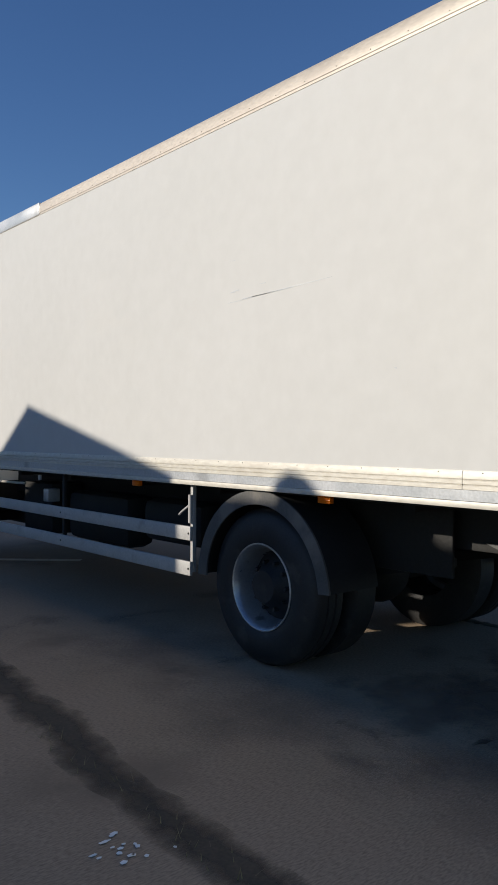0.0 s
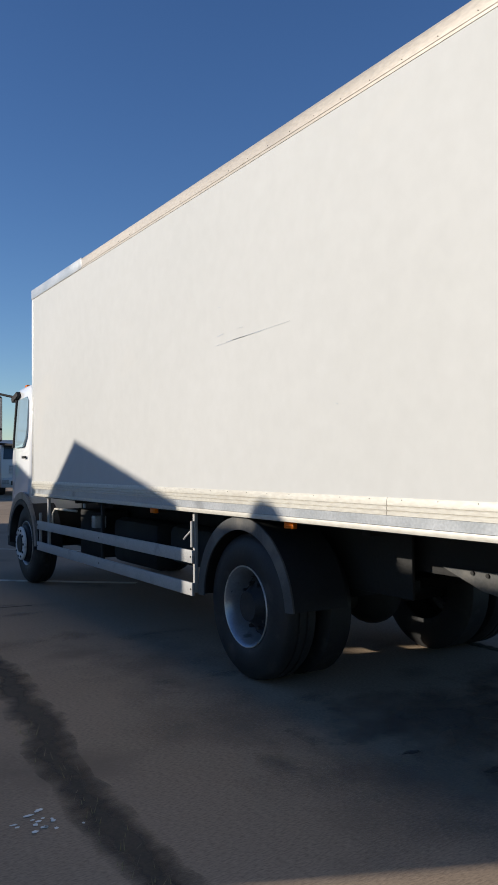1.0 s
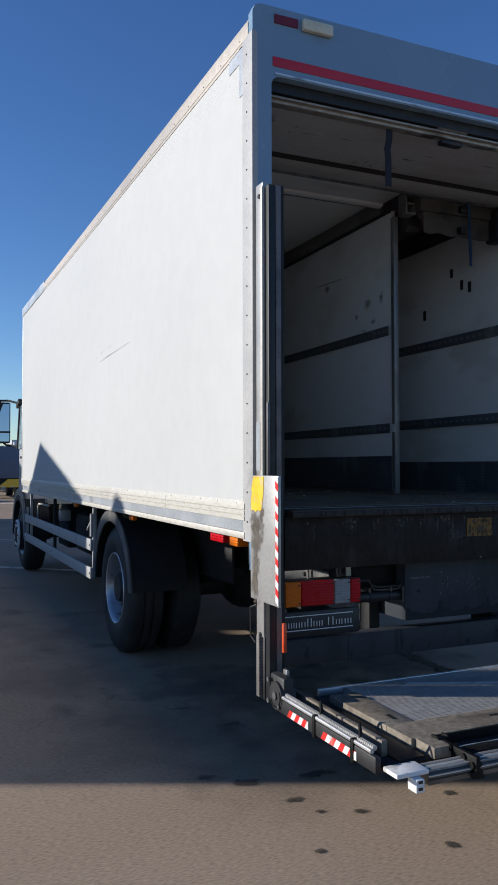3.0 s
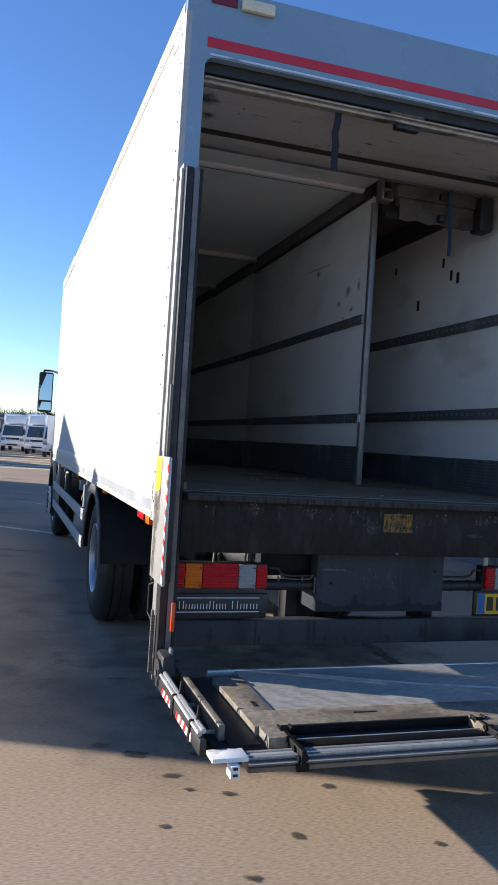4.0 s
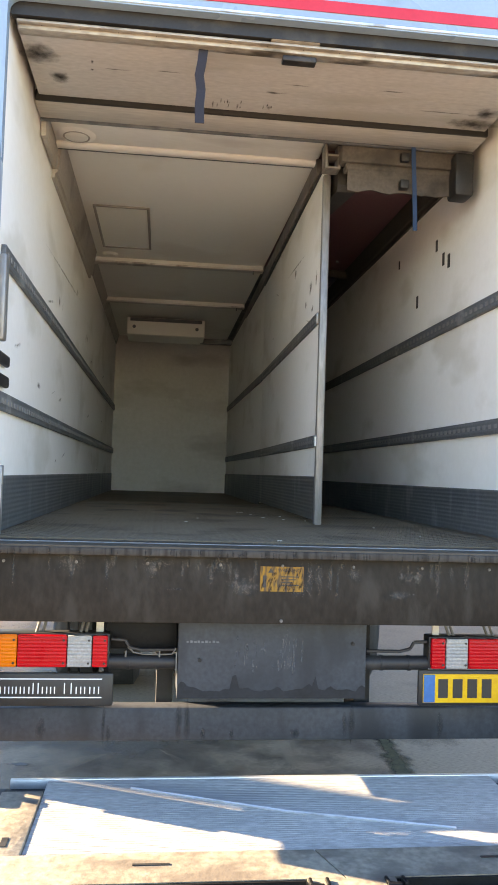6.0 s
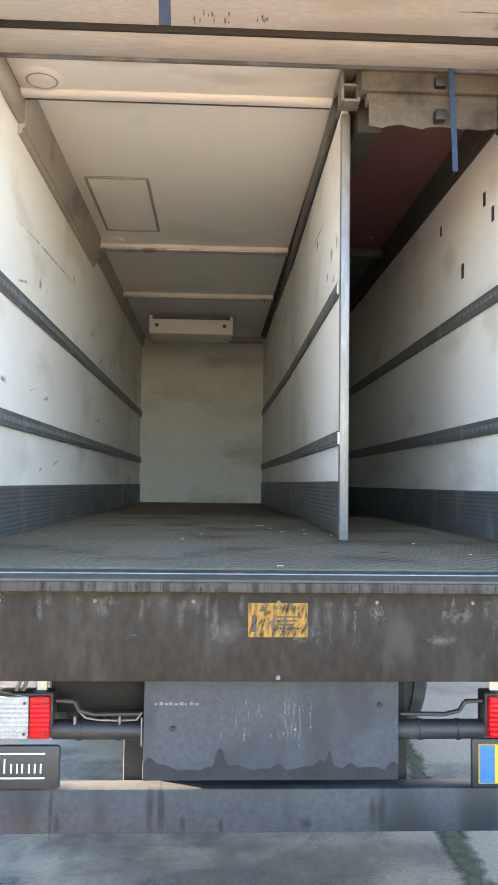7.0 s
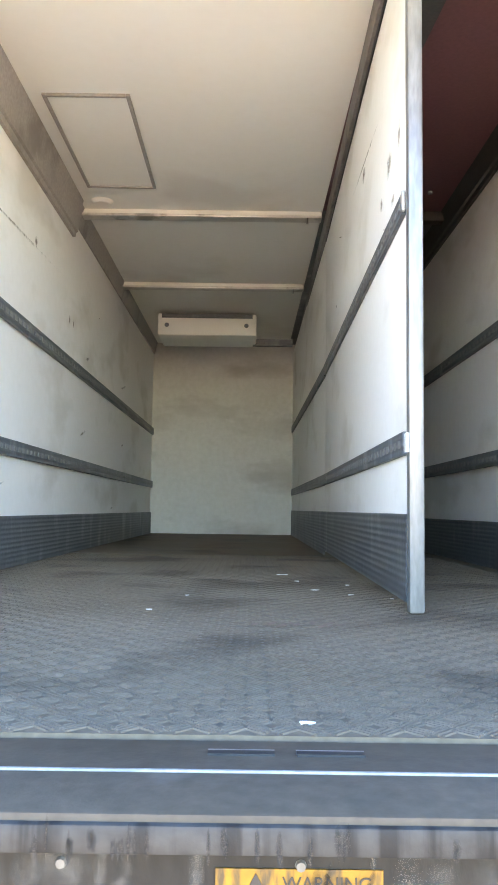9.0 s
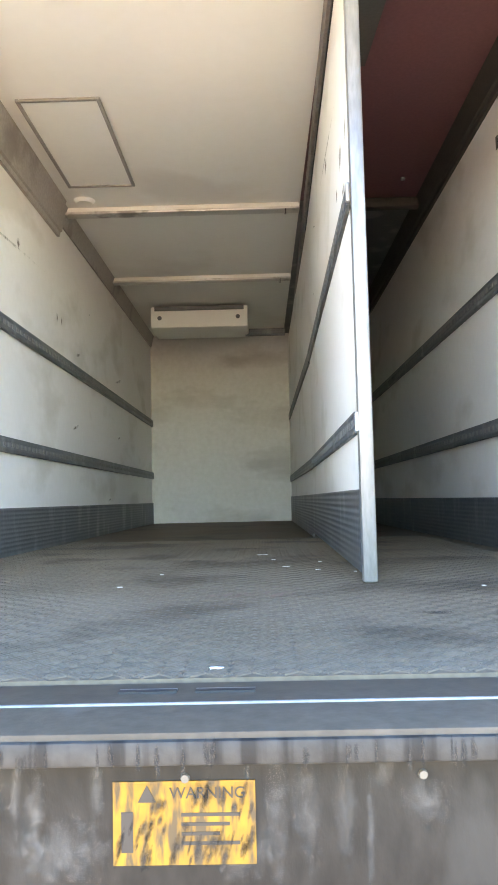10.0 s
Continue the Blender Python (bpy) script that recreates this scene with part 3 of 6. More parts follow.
for s in (-1, 1):
    x0, x1 = sorted((s * 1.230, s * (IN if s < 0 else INR)))
    slab("inner_lining", (x0, x1, 0.064, BACK, FZ, CZ), LINING, truck, "scuffed off-white inner wall lining")
    # roof rail: an extrusion with a rounded shoulder
    out = [(s * 1.20, 3.86), (s * 1.20, 3.905), (s * 1.242, 3.903), (s * 1.270, 3.888), (s * 1.282, 3.86), (s * 1.282, 3.792), (s * 1.279, 3.788), (s * 1.279, 3.772), (s * 1.274, 3.772), (s * 1.232, 3.815)]
    part("roof_rail", prism(bmesh.new(), out, "y", 0.05, Y1), ROOFRAIL, truck, "weathered beige aluminium roof rail")
    # skirt extrusions
    out = [(s * 1.20, 1.305), (s * 1.286, 1.305), (s * 1.286, 1.325), (s * 1.281, 1.329), (s * 1.286, 1.334), (s * 1.286, 1.352), (s * 1.281, 1.356), (s * 1.286, 1.361), (s * 1.286, 1.385), (s * 1.279, 1.404), (s * 1.276, 1.404), (s * 1.23, 1.368)]
    skirt = part("skirt", prism(bmesh.new(), out, "y", 0.10, 1.398), RAIL, truck, "ribbed cream aluminium skirt")
    part("skirt", prism(bmesh.new(), out, "y", 1.402, Y1), RAIL, truck, "ribbed cream aluminium skirt")
    x0, x1 = sorted((s * 1.20, s * 1.281))
    slab("skirt_band", (x0, x1, 0.10, Y1, 1.247, 1.303), GREYBAND, truck, "grey skirt band")
    x0, x1 = sorted((s * 1.20, s * 1.287))
    slab("skirt_lip", (x0, x1, 0.10, Y1, 1.21, 1.245), RAIL, truck, "bright lower skirt lip", 0.004)
    x0, x1 = sorted((s * 1.24, s * 1.279))
    slab("corner_post", (x0, x1, Y1 - 0.05, Y1 + 0.01, 1.22, 3.80), ALU, truck, "pale front corner strip", 0.006)
    slab("edge_strip", (min(s * 1.25, s * 1.2815), max(s * 1.25, s * 1.2815), -0.001, 0.125, 1.20, 3.80), GUARDRAIL, truck, "riveted aluminium rear edge strip", 0.003)
# overlay turns the front length of the roof rail grey
slab("rail_front_strip", (-1.2845, -1.26, 6.35, Y1 + 0.006, 3.775, 3.896), GREYBAND, truck, "thin grey strip over the front of the roof rail", 0.006)
bm = bmesh.new()
for k in range(30):
    rod(bm, (-1.278, 0.2 + k * 0.27, 1.392), (-1.284, 0.2 + k * 0.27, 1.392), 0.004, seg=6)
    rod(bm, (-1.282, 0.15 + k * 0.27, 3.808), (-1.285, 0.15 + k * 0.27, 3.808), 0.003, seg=6)
for k in range(17):
    rod(bm, (-1.278, 0.065, 1.3 + k * 0.15), (-1.285, 0.065, 1.3 + k * 0.15), 0.0045, seg=6)
tagged(part("rivet_row", bm, CHASSIS, truck), kind="stuff")
slab("repair_tape", (-1.279, -1.272, 0.127, 0.17, 3.52, 3.78), GREYBAND, truck, "grey tape over the panel corner")
slab("repair_tape", (-1.279, -1.272, 0.17, 0.31, 3.70, 3.775), GREYBAND, truck, "grey tape over the panel corner")
for y0, z0, y1, z1, w in [(y0_ + 0.09, z0_, y1_ + 0.09, z1_, w_ * 0.8) for y0_, z0_, y1_, z1_, w_ in [(3.10, 2.520, 2.25, 2.547, 0.004), (3.0, 2.524, 2.60, 2.532, 0.003), (3.26, 2.512, 3.10, 2.516, 0.003), (3.18, 2.585, 3.24, 2.58, 0.006), (3.14, 2.59, 3.18, 2.588, 0.005), (2.86, 2.60, 2.93, 2.60, 0.004), (3.18, 2.80, 3.24, 2.805, 0.003), (1.75, 1.96, 1.77, 1.965, 0.006)]]:
    part("scratch", prism(bmesh.new(), [(y0, z0 - w), (y1, z1 - w * 0.3), (y1, z1 + w * 0.3), (y0, z0 + w)], "x", -1.2765, -1.274), GREYBAND, truck, "thin grey scratch")

# rear frame with a rounded opening
OX, OZ, YF = 1.172, 3.585, 0.0
out = [(-1.278, 1.06), (-1.278, 3.90), (-1.262, 3.935), (-1.23, 3.945), (1.23, 3.945), (1.262, 3.935), (1.278, 3.90), (1.278, 1.06), (OX, 1.06)]
out += [(OX - 0.05 * (1 - math.cos(a)), OZ - 0.05 + 0.05 * math.sin(a)) for a in [k * math.pi / 12 for k in range(7)]]
out += [(-OX + 0.05 * (1 - math.cos(a)), OZ - 0.05 + 0.05 * math.sin(a)) for a in [k * math.pi / 12 for k in range(6, -1, -1)]] + [(-OX, 1.06)]
rear_frame = part("rear_frame", prism(bmesh.new(), out, "y", YF, 0.05), FRAME, truck, "white steel portal frame with the sky's blue reflection put into its colour")
slab("red_stripe", (-1.165, 1.165, YF - 0.004, YF, 3.634, 3.684), STRIPE, rear_frame, "red reflective stripe")
for s in (-1, 1):
    a, b = sorted((s * 1.155, s * 1.02))
    slab("reflector", (a, b, YF - 0.008, YF, 3.86, 3.905), DARKRED, rear_frame, "dark red reflector")
    a, b = sorted((s * 1.0, s * 0.82))
    slab("roof_marker", (a, b, YF - 0.03, YF, 3.85, 3.91), CREAM, rear_frame, "cream roof marker lamp", 0.008)
slab("frame_trim", (-1.15, 1.15, YF - 0.006, YF, 3.592, 3.602), ALU, rear_frame, "bright trim over the opening")

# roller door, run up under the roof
# black box paints the shade of the recess above the door rail
slab("door_shadow_box", (-1.17, 1.17, 0.054, 0.09, 3.53, 3.62), BLACK, truck, "black box for the shaded recess over the raised door")
door = slab("roller_door", (-1.15, 1.15, 0.095, 0.15, 3.495, 3.54), GRIMY, truck, "grimy aluminium bottom rail of the raised roller door", 0.004)
slab("door_rail", (-1.15, 1.15, 0.07, 0.105, 3.512, 3.524), GRIMY, door, bevel=0.003)
def slat_z(y):
    """The underside of the raised door at a distance from the opening."""
    return 3.502 - 0.0003 * int((y - 0.15) / 0.137)


for k in range(4):
    y = 0.15 + k * 0.137
    slab("door_slat", (-1.15, 1.15, y, y + 0.1366, slat_z(y + 0.01), slat_z(y + 0.01) + 0.026), BOARD, door, "stained off-white roller door slat")
# solid dark bar draws the shade in the gap between door and batten
slab("door_gap", (-1.17, 1.17, 0.688, 0.708, 3.474, 3.53), CHASSIS, truck, "dark bar standing in for the shaded gap behind the roller door", 0.008)
for x, y, ru, rv in ((-1.10, 0.30, 0.10, 0.09), (-1.02, 0.50, 0.05, 0.06), (1.06, 0.62, 0.14, 0.07), (1.08, 0.50, 0.08, 0.06), (0.55, 0.36, 0.08, 0.007), (0.85, 0.52, 0.14, 0.006), (0.1, 0.38, 0.06, 0.006), (-0.75, 0.38, 0.07, 0.006), (-0.52, 0.36, 0.07, 0.006), (0.0, 0.47, 0.06, 0.012), (-0.86, 0.33, 0.008, 0.02), (-0.865, 0.40, 0.008, 0.012)):
    part("smudge", patch((x, y, slat_z(y) - 0.0012), (1, 0, 0), (0, 1, 0), ru, rv, rnd, 14), SOOT, door, "sooty smudge")
for k in range(14):
    part("smudge", patch((rnd.uniform(-0.3, 0.02), 0.62 + rnd.uniform(-0.03, 0.03), slat_z(0.62) - 0.0012), (1, 0, 0), (0, 1, 0), rnd.uniform(0.003, 0.007), rnd.uniform(0.015, 0.04), rnd, 8), SOOT, door, "sooty streak")
slab("latch", (-0.08, 0.14, 0.055, 0.14, 3.525, 3.56), GRIMY, door, "worn steel door latch", 0.012)
slab("latch_handle", (-0.02, 0.13, 0.10, 0.15, 3.465, 3.49), BLACK, door, bevel=0.006)
bm = bmesh.new()
for k in range(14):
    rod(bm, (-1.05 + k * 0.16, 0.10, 3.518), (-1.05 + k * 0.16, 0.09, 3.518), 0.007, seg=6)
tagged(part("rivet_row", bm, CHASSIS, door), kind="stuff")
slab("batten", (-1.175, 1.175, 0.712, 0.90, 3.478, 3.56), WOODY, truck, "pale grubby batten behind the roller door", 0.006)
slab("batten_lip", (-1.175, 1.175, 0.903, 0.925, 3.470, 3.50), KICK, truck, "dark strip along the batten", 0.004)


def strap(name, points, width, material, label):
    bm = bmesh.new()
    for (p, q) in zip(points, points[1:]):
        vs = [bm.verts.new((p[0] + d, p[1] + e, p[2])) for d, e in ((-width, 0), (width, 0), (width, 0.004), (-width, 0.004))]
        ws = [bm.verts.new((q[0] + d, q[1] + e, q[2])) for d, e in ((-width, 0), (width, 0), (width, 0.004), (-width, 0.004))]
        bm.faces.new(vs)
        bm.faces.new(ws[::-1])
        for i in range(4):
            bm.faces.new((vs[i], vs[(i + 1) % 4], ws[(i + 1) % 4], ws[i]))
    bmesh.ops.recalc_face_normals(bm, faces=bm.faces[:])
    return part(name, bm, material, truck, label)


strap("pull_strap", [(-0.365, 0.13, 3.50), (-0.37, 0.125, 3.44), (-0.38, 0.13, 3.38), (-0.37, 0.135, 3.32), (-0.375, 0.13, 3.25), (-0.372, 0.132, 3.17)], 0.020, STRAP, "dark webbing pull strap")
strap("blue_strap", [(0.832, 0.90, 3.50), (0.836, 0.895, 3.38), (0.846, 0.905, 3.24), (0.850, 0.90, 3.10), (0.853, 0.905, 3.02)], 0.012, BLUESTRAP, "frayed blue webbing strap")

# load floor, kick plates, wall rails
slab("load_floor", (-1.228, 1.228, 0.032, BACK, 1.30, FZ), FLOOR, truck, "dark grey tread-plate load floor")
verts, faces = [], []
for i in range(66):
    for j in range(112):
        cx, cy = -1.14 + i * 0.0345, 0.058 + j * 0.0345
        a = radians(45 if (i + j) % 2 else -45)
        ux, uy = math.cos(a), math.sin(a)
        for k in range(4):
            o = (k - 1.5) * 0.0086 + 0.0021
            px, py = cx - uy * o, cy + ux * o
            n = len(verts)
            for e, w, h in ((0.0195, 0.0026, 0.0), (0.0165, 0.0009, 0.0022)):
                verts += [(px + ux * e * p - uy * w * q, py + uy * e * p + ux * w * q, FZ + h) for p, q in ((-1, -1), (1, -1), (1, 1), (-1, 1))]
            faces += [(n + 4, n + 5, n + 6, n + 7)] + [(n + c, n + (c + 1) % 4, n + 4 + (c + 1) % 4, n + 4 + c) for c in range(4)]
me = bpy.data.meshes.new("tread_relief")
me.from_pydata(verts, [], faces)
me.materials.append(FLOOR)
bars = tagged(new("tread_relief", me), "raised bars of the tread plate", kind="stuff")
bars.parent = truck
for s, INNER in ((-1, IN), (1, INR)):
    x0, x1 = sorted((s * INNER, s * (INNER - 0.012)))
    slab("kick_plate", (x0, x1, 0.09, BACK, FZ, 1.615), KICK, truck, "dark ribbed kick plate")
    for z in (1.893, 2.505) if s < 0 else (1.902, 2.56):
        x0, x1 = sorted((s * INNER, s * (INNER - 0.022)))
        rail = slab("load_rail", (x0, x1, 0.12, BACK, z, z + 0.078), KICK, truck, "dark slotted load-lock rail", 0.004)
        hole = B(s * (INNER - 0.025), s * (INNER - 0.0215), 0, 0.035, z + 0.028, z + 0.05)
        first_slot = part("slot", hole, SLOTGREY, rail)
        for k in range(110):
            slot = first_slot if k == 0 else new("slot", first_slot.data)
            slot.parent, slot.location.y = rail, 0.16 + k * 0.07
    # cove strip between wall and ceiling
    low = 3.352 if s < 0 else 3.44
    out = [(s * INNER, low), (s * (INNER - 0.018), low), (s * (INNER - 0.022), low + 0.026), (s * (INNER - 0.034), low + 0.034), (s * (INNER - 0.058), CZ - 0.012), (s * (INNER - 0.064), CZ), (s * INNER, CZ)]
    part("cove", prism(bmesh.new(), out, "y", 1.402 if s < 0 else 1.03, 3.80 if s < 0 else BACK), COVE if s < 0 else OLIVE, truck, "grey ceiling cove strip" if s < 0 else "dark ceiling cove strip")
part("cove", prism(bmesh.new(), [(-IN, 3.455), (-IN + 0.012, 3.455), (-IN + 0.04, CZ - 0.01), (-IN + 0.044, CZ), (-IN, CZ)], "y", 3.802, BACK), COVE, truck, "slim grey ceiling cove strip")
slab("ceiling_panel", (-IN, 0.40, 1.0, BACK, CZ, CZ + 0.045), CEILING, truck, "smooth cream ceiling panel")
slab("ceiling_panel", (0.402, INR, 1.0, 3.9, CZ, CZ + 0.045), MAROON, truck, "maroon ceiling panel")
# dark panel and edge paint the gloom deep in the narrow bay
slab("ceiling_panel", (0.402, INR, 3.904, BACK, CZ, CZ + 0.045), KICK, truck, "ceiling panel coloured dark for the unlit depth of the bay")
slab("bay_dark_edge", (0.48, INR - 0.04, 3.88, 3.96, 3.52, CZ), OLIVE, truck, "added dark edge where the ceiling falls into gloom", 0.01)
slab("ceiling_panel", (-IN, INR, 0.06, 0.996, CZ + 0.035, CZ + 0.045), BOARD, truck, "plain ceiling over the roller door")
header = slab("header", (-1.145, 0.365, 0.94, 1.2915, 3.526, 3.582), HEADER, truck, "cream painted soffit panel behind the batten", 0.004)
bm = bmesh.new()
bmesh.ops.create_cone(bm, cap_ends=True, segments=28, radius1=0.088, radius2=0.112, depth=0.014, matrix=Matrix.Translation((-1.02, 1.195, 3.521)))
vent = part("vent_cover", bm, HEADER, header, "round vent cover")
part("vent_ring", lathe(bmesh.new(), [(0.060, -0.003), (0.070, 0.004), (0.080, -0.003), (0.060, -0.003)], (0, 0, 0), 28, False), COVE, vent).matrix_basis = pose(-1.02, 1.195, 3.514, 0, 90, 0)
part("header_lip", prism(bmesh.new(), [(1.292, 3.532), (1.295, 3.518), (1.304, 3.510), (1.318, 3.507), (1.350, 3.508), (1.366, 3.513), (1.376, 3.524), (1.378, 3.583), (1.292, 3.583)], "x", -1.145, 0.365), HEADER, header, "rounded cream lip of the soffit")
# dark strip puts the lip's shadow line into the geometry
slab("lip_shadow_seam", (-1.145, 0.365, 1.3785, 1.388, 3.516, 3.583), KICK, header, "dark strip drawn as the shadow line behind the lip")
slab("end_block", (-1.178, -1.147, 0.94, 1.40, 3.40, 3.583), COVE, truck, "grey soffit end block", 0.006)
slab("header", (0.44, 1.175, 0.93, 1.02, 3.385, 3.50), CLOTH, truck, "grimy header over the narrow bay", 0.012)
pts = [(0.48, 3.395)] + [(0.48 + 0.68 * k / 34, 3.238 + 0.013 * noise.noise((k * 0.22, 4.0, 1.0)) - 0.004 * (k % 9 == 3)) for k in range(35)] + [(1.16, 3.395)]
part("roller_cover", prism(bmesh.new(), pts, "y", 0.955, 0.967), CLOTH, truck, "grubby torn roller cover")
part("cover_roll", rod(bmesh.new(), (0.47, 0.985, 3.372), (1.165, 0.985, 3.372), 0.034, seg=16), CLOTH, truck, "rolled end of the cover")
for z in (3.40, 3.25):
    slab("cover_clip", (0.765, 0.815, 0.90, 0.953, z, z + 0.05), BLACK, truck, "black cover clip", 0.008)
for d in ((0.362, 0.376, 3.37, 3.52), (0.436, 0.45, 3.37, 3.52), (0.376, 0.436, 3.37, 3.382), (0.376, 0.436, 3.44, 3.452), (0.376, 0.436, 3.508, 3.52)):
    slab("partition_bracket", (d[0], d[1], 1.0, 1.10, d[2], d[3]), TRACK, truck, "steel partition bracket", 0.003)
slab("kick_plate", (0.440, 0.450, 4.135, BACK, FZ, 1.655), KICK, truck, "dark ribbed kick plate")
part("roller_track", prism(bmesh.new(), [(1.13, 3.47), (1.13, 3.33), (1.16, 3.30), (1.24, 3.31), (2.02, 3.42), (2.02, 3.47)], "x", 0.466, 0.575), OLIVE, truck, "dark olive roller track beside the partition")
slab("bracket", (1.06, 1.17, 0.86, 1.0, 3.22, 3.46), BLACK, truck, "black roller spring bracket", 0.02)
for y, z in ((3.915, 3.545), (5.55, 3.545)):
    bar = slab("cross_bar", (-IN + 0.02, 0.395, y, y + 0.05, z, CZ), CEILING, truck, "pale ceiling cross bar", 0.008)
    slab("bar_lip", (-IN + 0.02, 0.395, y - 0.02, y + 0.07, z - 0.012, z + 0.004), ALU, bar, bevel=0.003)
    rod_bm = rod(bmesh.new(), (0.30, y - 0.02, z - 0.015), (0.30, y - 0.02, z - 0.05), 0.008, seg=8)
    part("pin", rod_bm, CHROME, bar)
# ceiling hatch: a framed lid
hatch = slab("hatch", (-1.026, -0.652, 2.522, 3.548, CZ - 0.006, CZ + 0.002), CEILING, truck, "flat ceiling hatch lid")
for d in ((-1.045, -1.026, 2.505, 3.565), (-0.652, -0.633, 2.505, 3.565), (-1.026, -0.652, 2.505, 2.524), (-1.026, -0.652, 3.546, 3.565)):
    slab("hatch_frame", (*d, CZ - 0.014, CZ), HATCHGREY, hatch, "grey hatch frame", 0.003)
bm = bmesh.new()
bmesh.ops.create_cone(bm, cap_ends=True, segments=20, radius1=0.05, radius2=0.07, depth=0.02, matrix=Matrix.Translation((-1.0, 3.80, CZ - 0.01)))
part("vent_cover", bm, CEILING, truck, "round ceiling vent")
# partition
part1 = slab("partition", (0.406, 0.438, 1.25, 4.12, FZ + 0.03, 3.47), LINING, truck, "scuffed off-white partition panel", 0.004)
slab("partition_panel", (0.450, 0.50, 4.10, BACK, FZ + 0.02, 3.5), LINING, truck, "off-white fixed partition panel")
SWING = Matrix.Translation((0.42, 1.23, 0)) @ pose(0, 0, 0, 0, 0, -0.8) @ Matrix.Translation((-0.42, -1.23, 0))
part1.matrix_basis = SWING
post = slab("edge_post", (0.398, 0.442, 1.208, 1.252, FZ + 0.004, 3.415), POSTALU, part1, "bright aluminium edge post", 0.008)
slab("post_cap", (0.392, 0.400, 1.215, 1.245, 1.83, 1.885), PAPER, part1, "white tag on the edge post")
slab("rail_end_clip", (0.388, 0.400, 1.256, 1.279, 2.552, 2.612), PLATEALU, part1, "pale clip at the rail end", 0.003)
slab("kick_plate", (0.398, 0.407, 1.26, 4.11, FZ + 0.03, 1.655), KICK, part1, "dark ribbed kick plate")
slab("kick_plate", (0.438, 0.446, 1.26, 4.11, FZ + 0.03, 1.655), KICK, part1)
for z in (1.825, 2.548):
    r_ = slab("load_rail", (0.392, 0.408, 1.28, 4.10, z, z + 0.07), KICK, part1, "dark slotted load-lock rail", 0.004)
    first_slot = part("slot", B(0.390, 0.3925, 0, 0.035, z + 0.022, z + 0.045), SLOTGREY, r_)
    for k in range(38):
        slot = first_slot if k == 0 else new("slot", first_slot.data)
        slot.parent, slot.location.y = r_, 1.31 + k * 0.07
    slab("load_rail", (0.436, 0.450, 4.14, BACK, z, z + 0.07), KICK, truck, "dark load-lock rail")
    slab("load_rail", (0.437, 0.449, 1.28, 4.10, z, z + 0.07), KICK, part1)
slab("top_track", (0.385, 0.465, 1.402, BACK, 3.478, CZ), TRACK, truck, "dull grey partition top track", 0.004).matrix_basis = SWING
slab("track_edge", (0.400, 0.407, 1.25, 4.12, 3.455, 3.478), INK, part1)
for y, z, ru, rv in ((1.584, 2.834, 0.05, 0.045), (1.39, 2.85, 0.035, 0.05), (2.229, 3.084, 0.05, 0.04), (1.50, 2.686, 0.04, 0.025), (1.75, 2.76, 0.03, 0.03)):
    part("scuff", patch((0.4045, y, z), (0, 1, 0), (0, 0, 1), ru, rv, rnd, 9), MARK, part1, "grey scuff")
for y, z, ru, rv in ((1.972, 2.741, 0.035, 0.035), (2.145, 2.74, 0.01, 0.03), (2.99, 3.04, 0.03, 0.03), (3.79, 2.82, 0.02, 0.03), (3.9, 2.82, 0.015, 0.03), (1.263, 2.112, 0.06, 0.02)):
    part("scuff", patch((-IN + 0.0014, y, z), (0, 1, 0), (0, 0, 1), ru, rv, rnd, 9), MARK, truck, "grey patched mark")
part("scuff", patch((-IN + 0.0016, 2.3, 2.977), (0, 1, 0.047), (0, -0.047, 1), 1.25, 0.012, rnd, 26), SCUFF, truck, "long faint scrape")
part("scuff", patch((0.4043, 2.2, 3.13), (0, 1, 0.05), (0, -0.05, 1), 0.55, 0.010, rnd, 20), SCUFF, part1, "long faint scrape")
for k in range(4):
    z = rnd.uniform(1.7, 3.2)
    part("scuff", patch((0.4047, rnd.uniform(1.4, 4.0), z), (0, 0.95, 0.3), (0, -0.3, 0.95), rnd.uniform(0.03, 0.16), rnd.uniform(0.004, 0.02), rnd, 9), SCUFF, part1, "grey scuff")
for k in range(12):
    part("scuff", patch((-IN + 0.0012, rnd.uniform(0.3, 6.0), rnd.choice((1.75, 2.2, 2.75, 3.0)) + rnd.uniform(-0.1, 0.1)), (0, 0.97, 0.2), (0, -0.2, 0.97), rnd.uniform(0.02, 0.2), rnd.uniform(0.004, 0.02), rnd, 9), SCUFF, truck, "grey scuff")
for y, z, a in ((1.95, 2.87, 0.030), (1.585, 3.155, 0.026), (1.46, 3.035, 0.028), (1.365, 3.0, 0.03), (2.38, 3.24, 0.022)):
    slab("wall_hole", (INR - 0.003, INR + 0.001, y - a * 0.6, y + a * 0.6, z - a * 1.4, z + a * 1.4), INK, truck, "dark torn hole in the lining")
slab("wall_bracket", (-IN, -IN + 0.03, 0.10, 0.17, 2.18, 2.54), POSTALU, truck, "steel strap bracket", 0.008)
for z in (2.02, 2.11):
    slab("wall_slot", (-IN, -IN + 0.025, 0.09, 0.30, z - 0.025, z + 0.025), INK, truck, "black wall clip", 0.01)
slab("post_stub", (-1.165, -1.13, 0.10, 0.135, FZ, 1.66), POSTALU, truck, "short aluminium post", 0.004)
part("rag", blob(bmesh.new(), -1.15, 0.02, FZ - 0.005, 0.024, 0.02, rnd, 9, 0.036), RAG, truck, "crumpled tan rag")
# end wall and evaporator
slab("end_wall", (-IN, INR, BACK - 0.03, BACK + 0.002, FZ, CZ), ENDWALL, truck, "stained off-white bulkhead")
evap = slab("evaporator", (-0.96, 0.005, 6.5, 7.05, 3.34, 3.56), CEILING, truck, "slim white ceiling evaporator", 0.02)
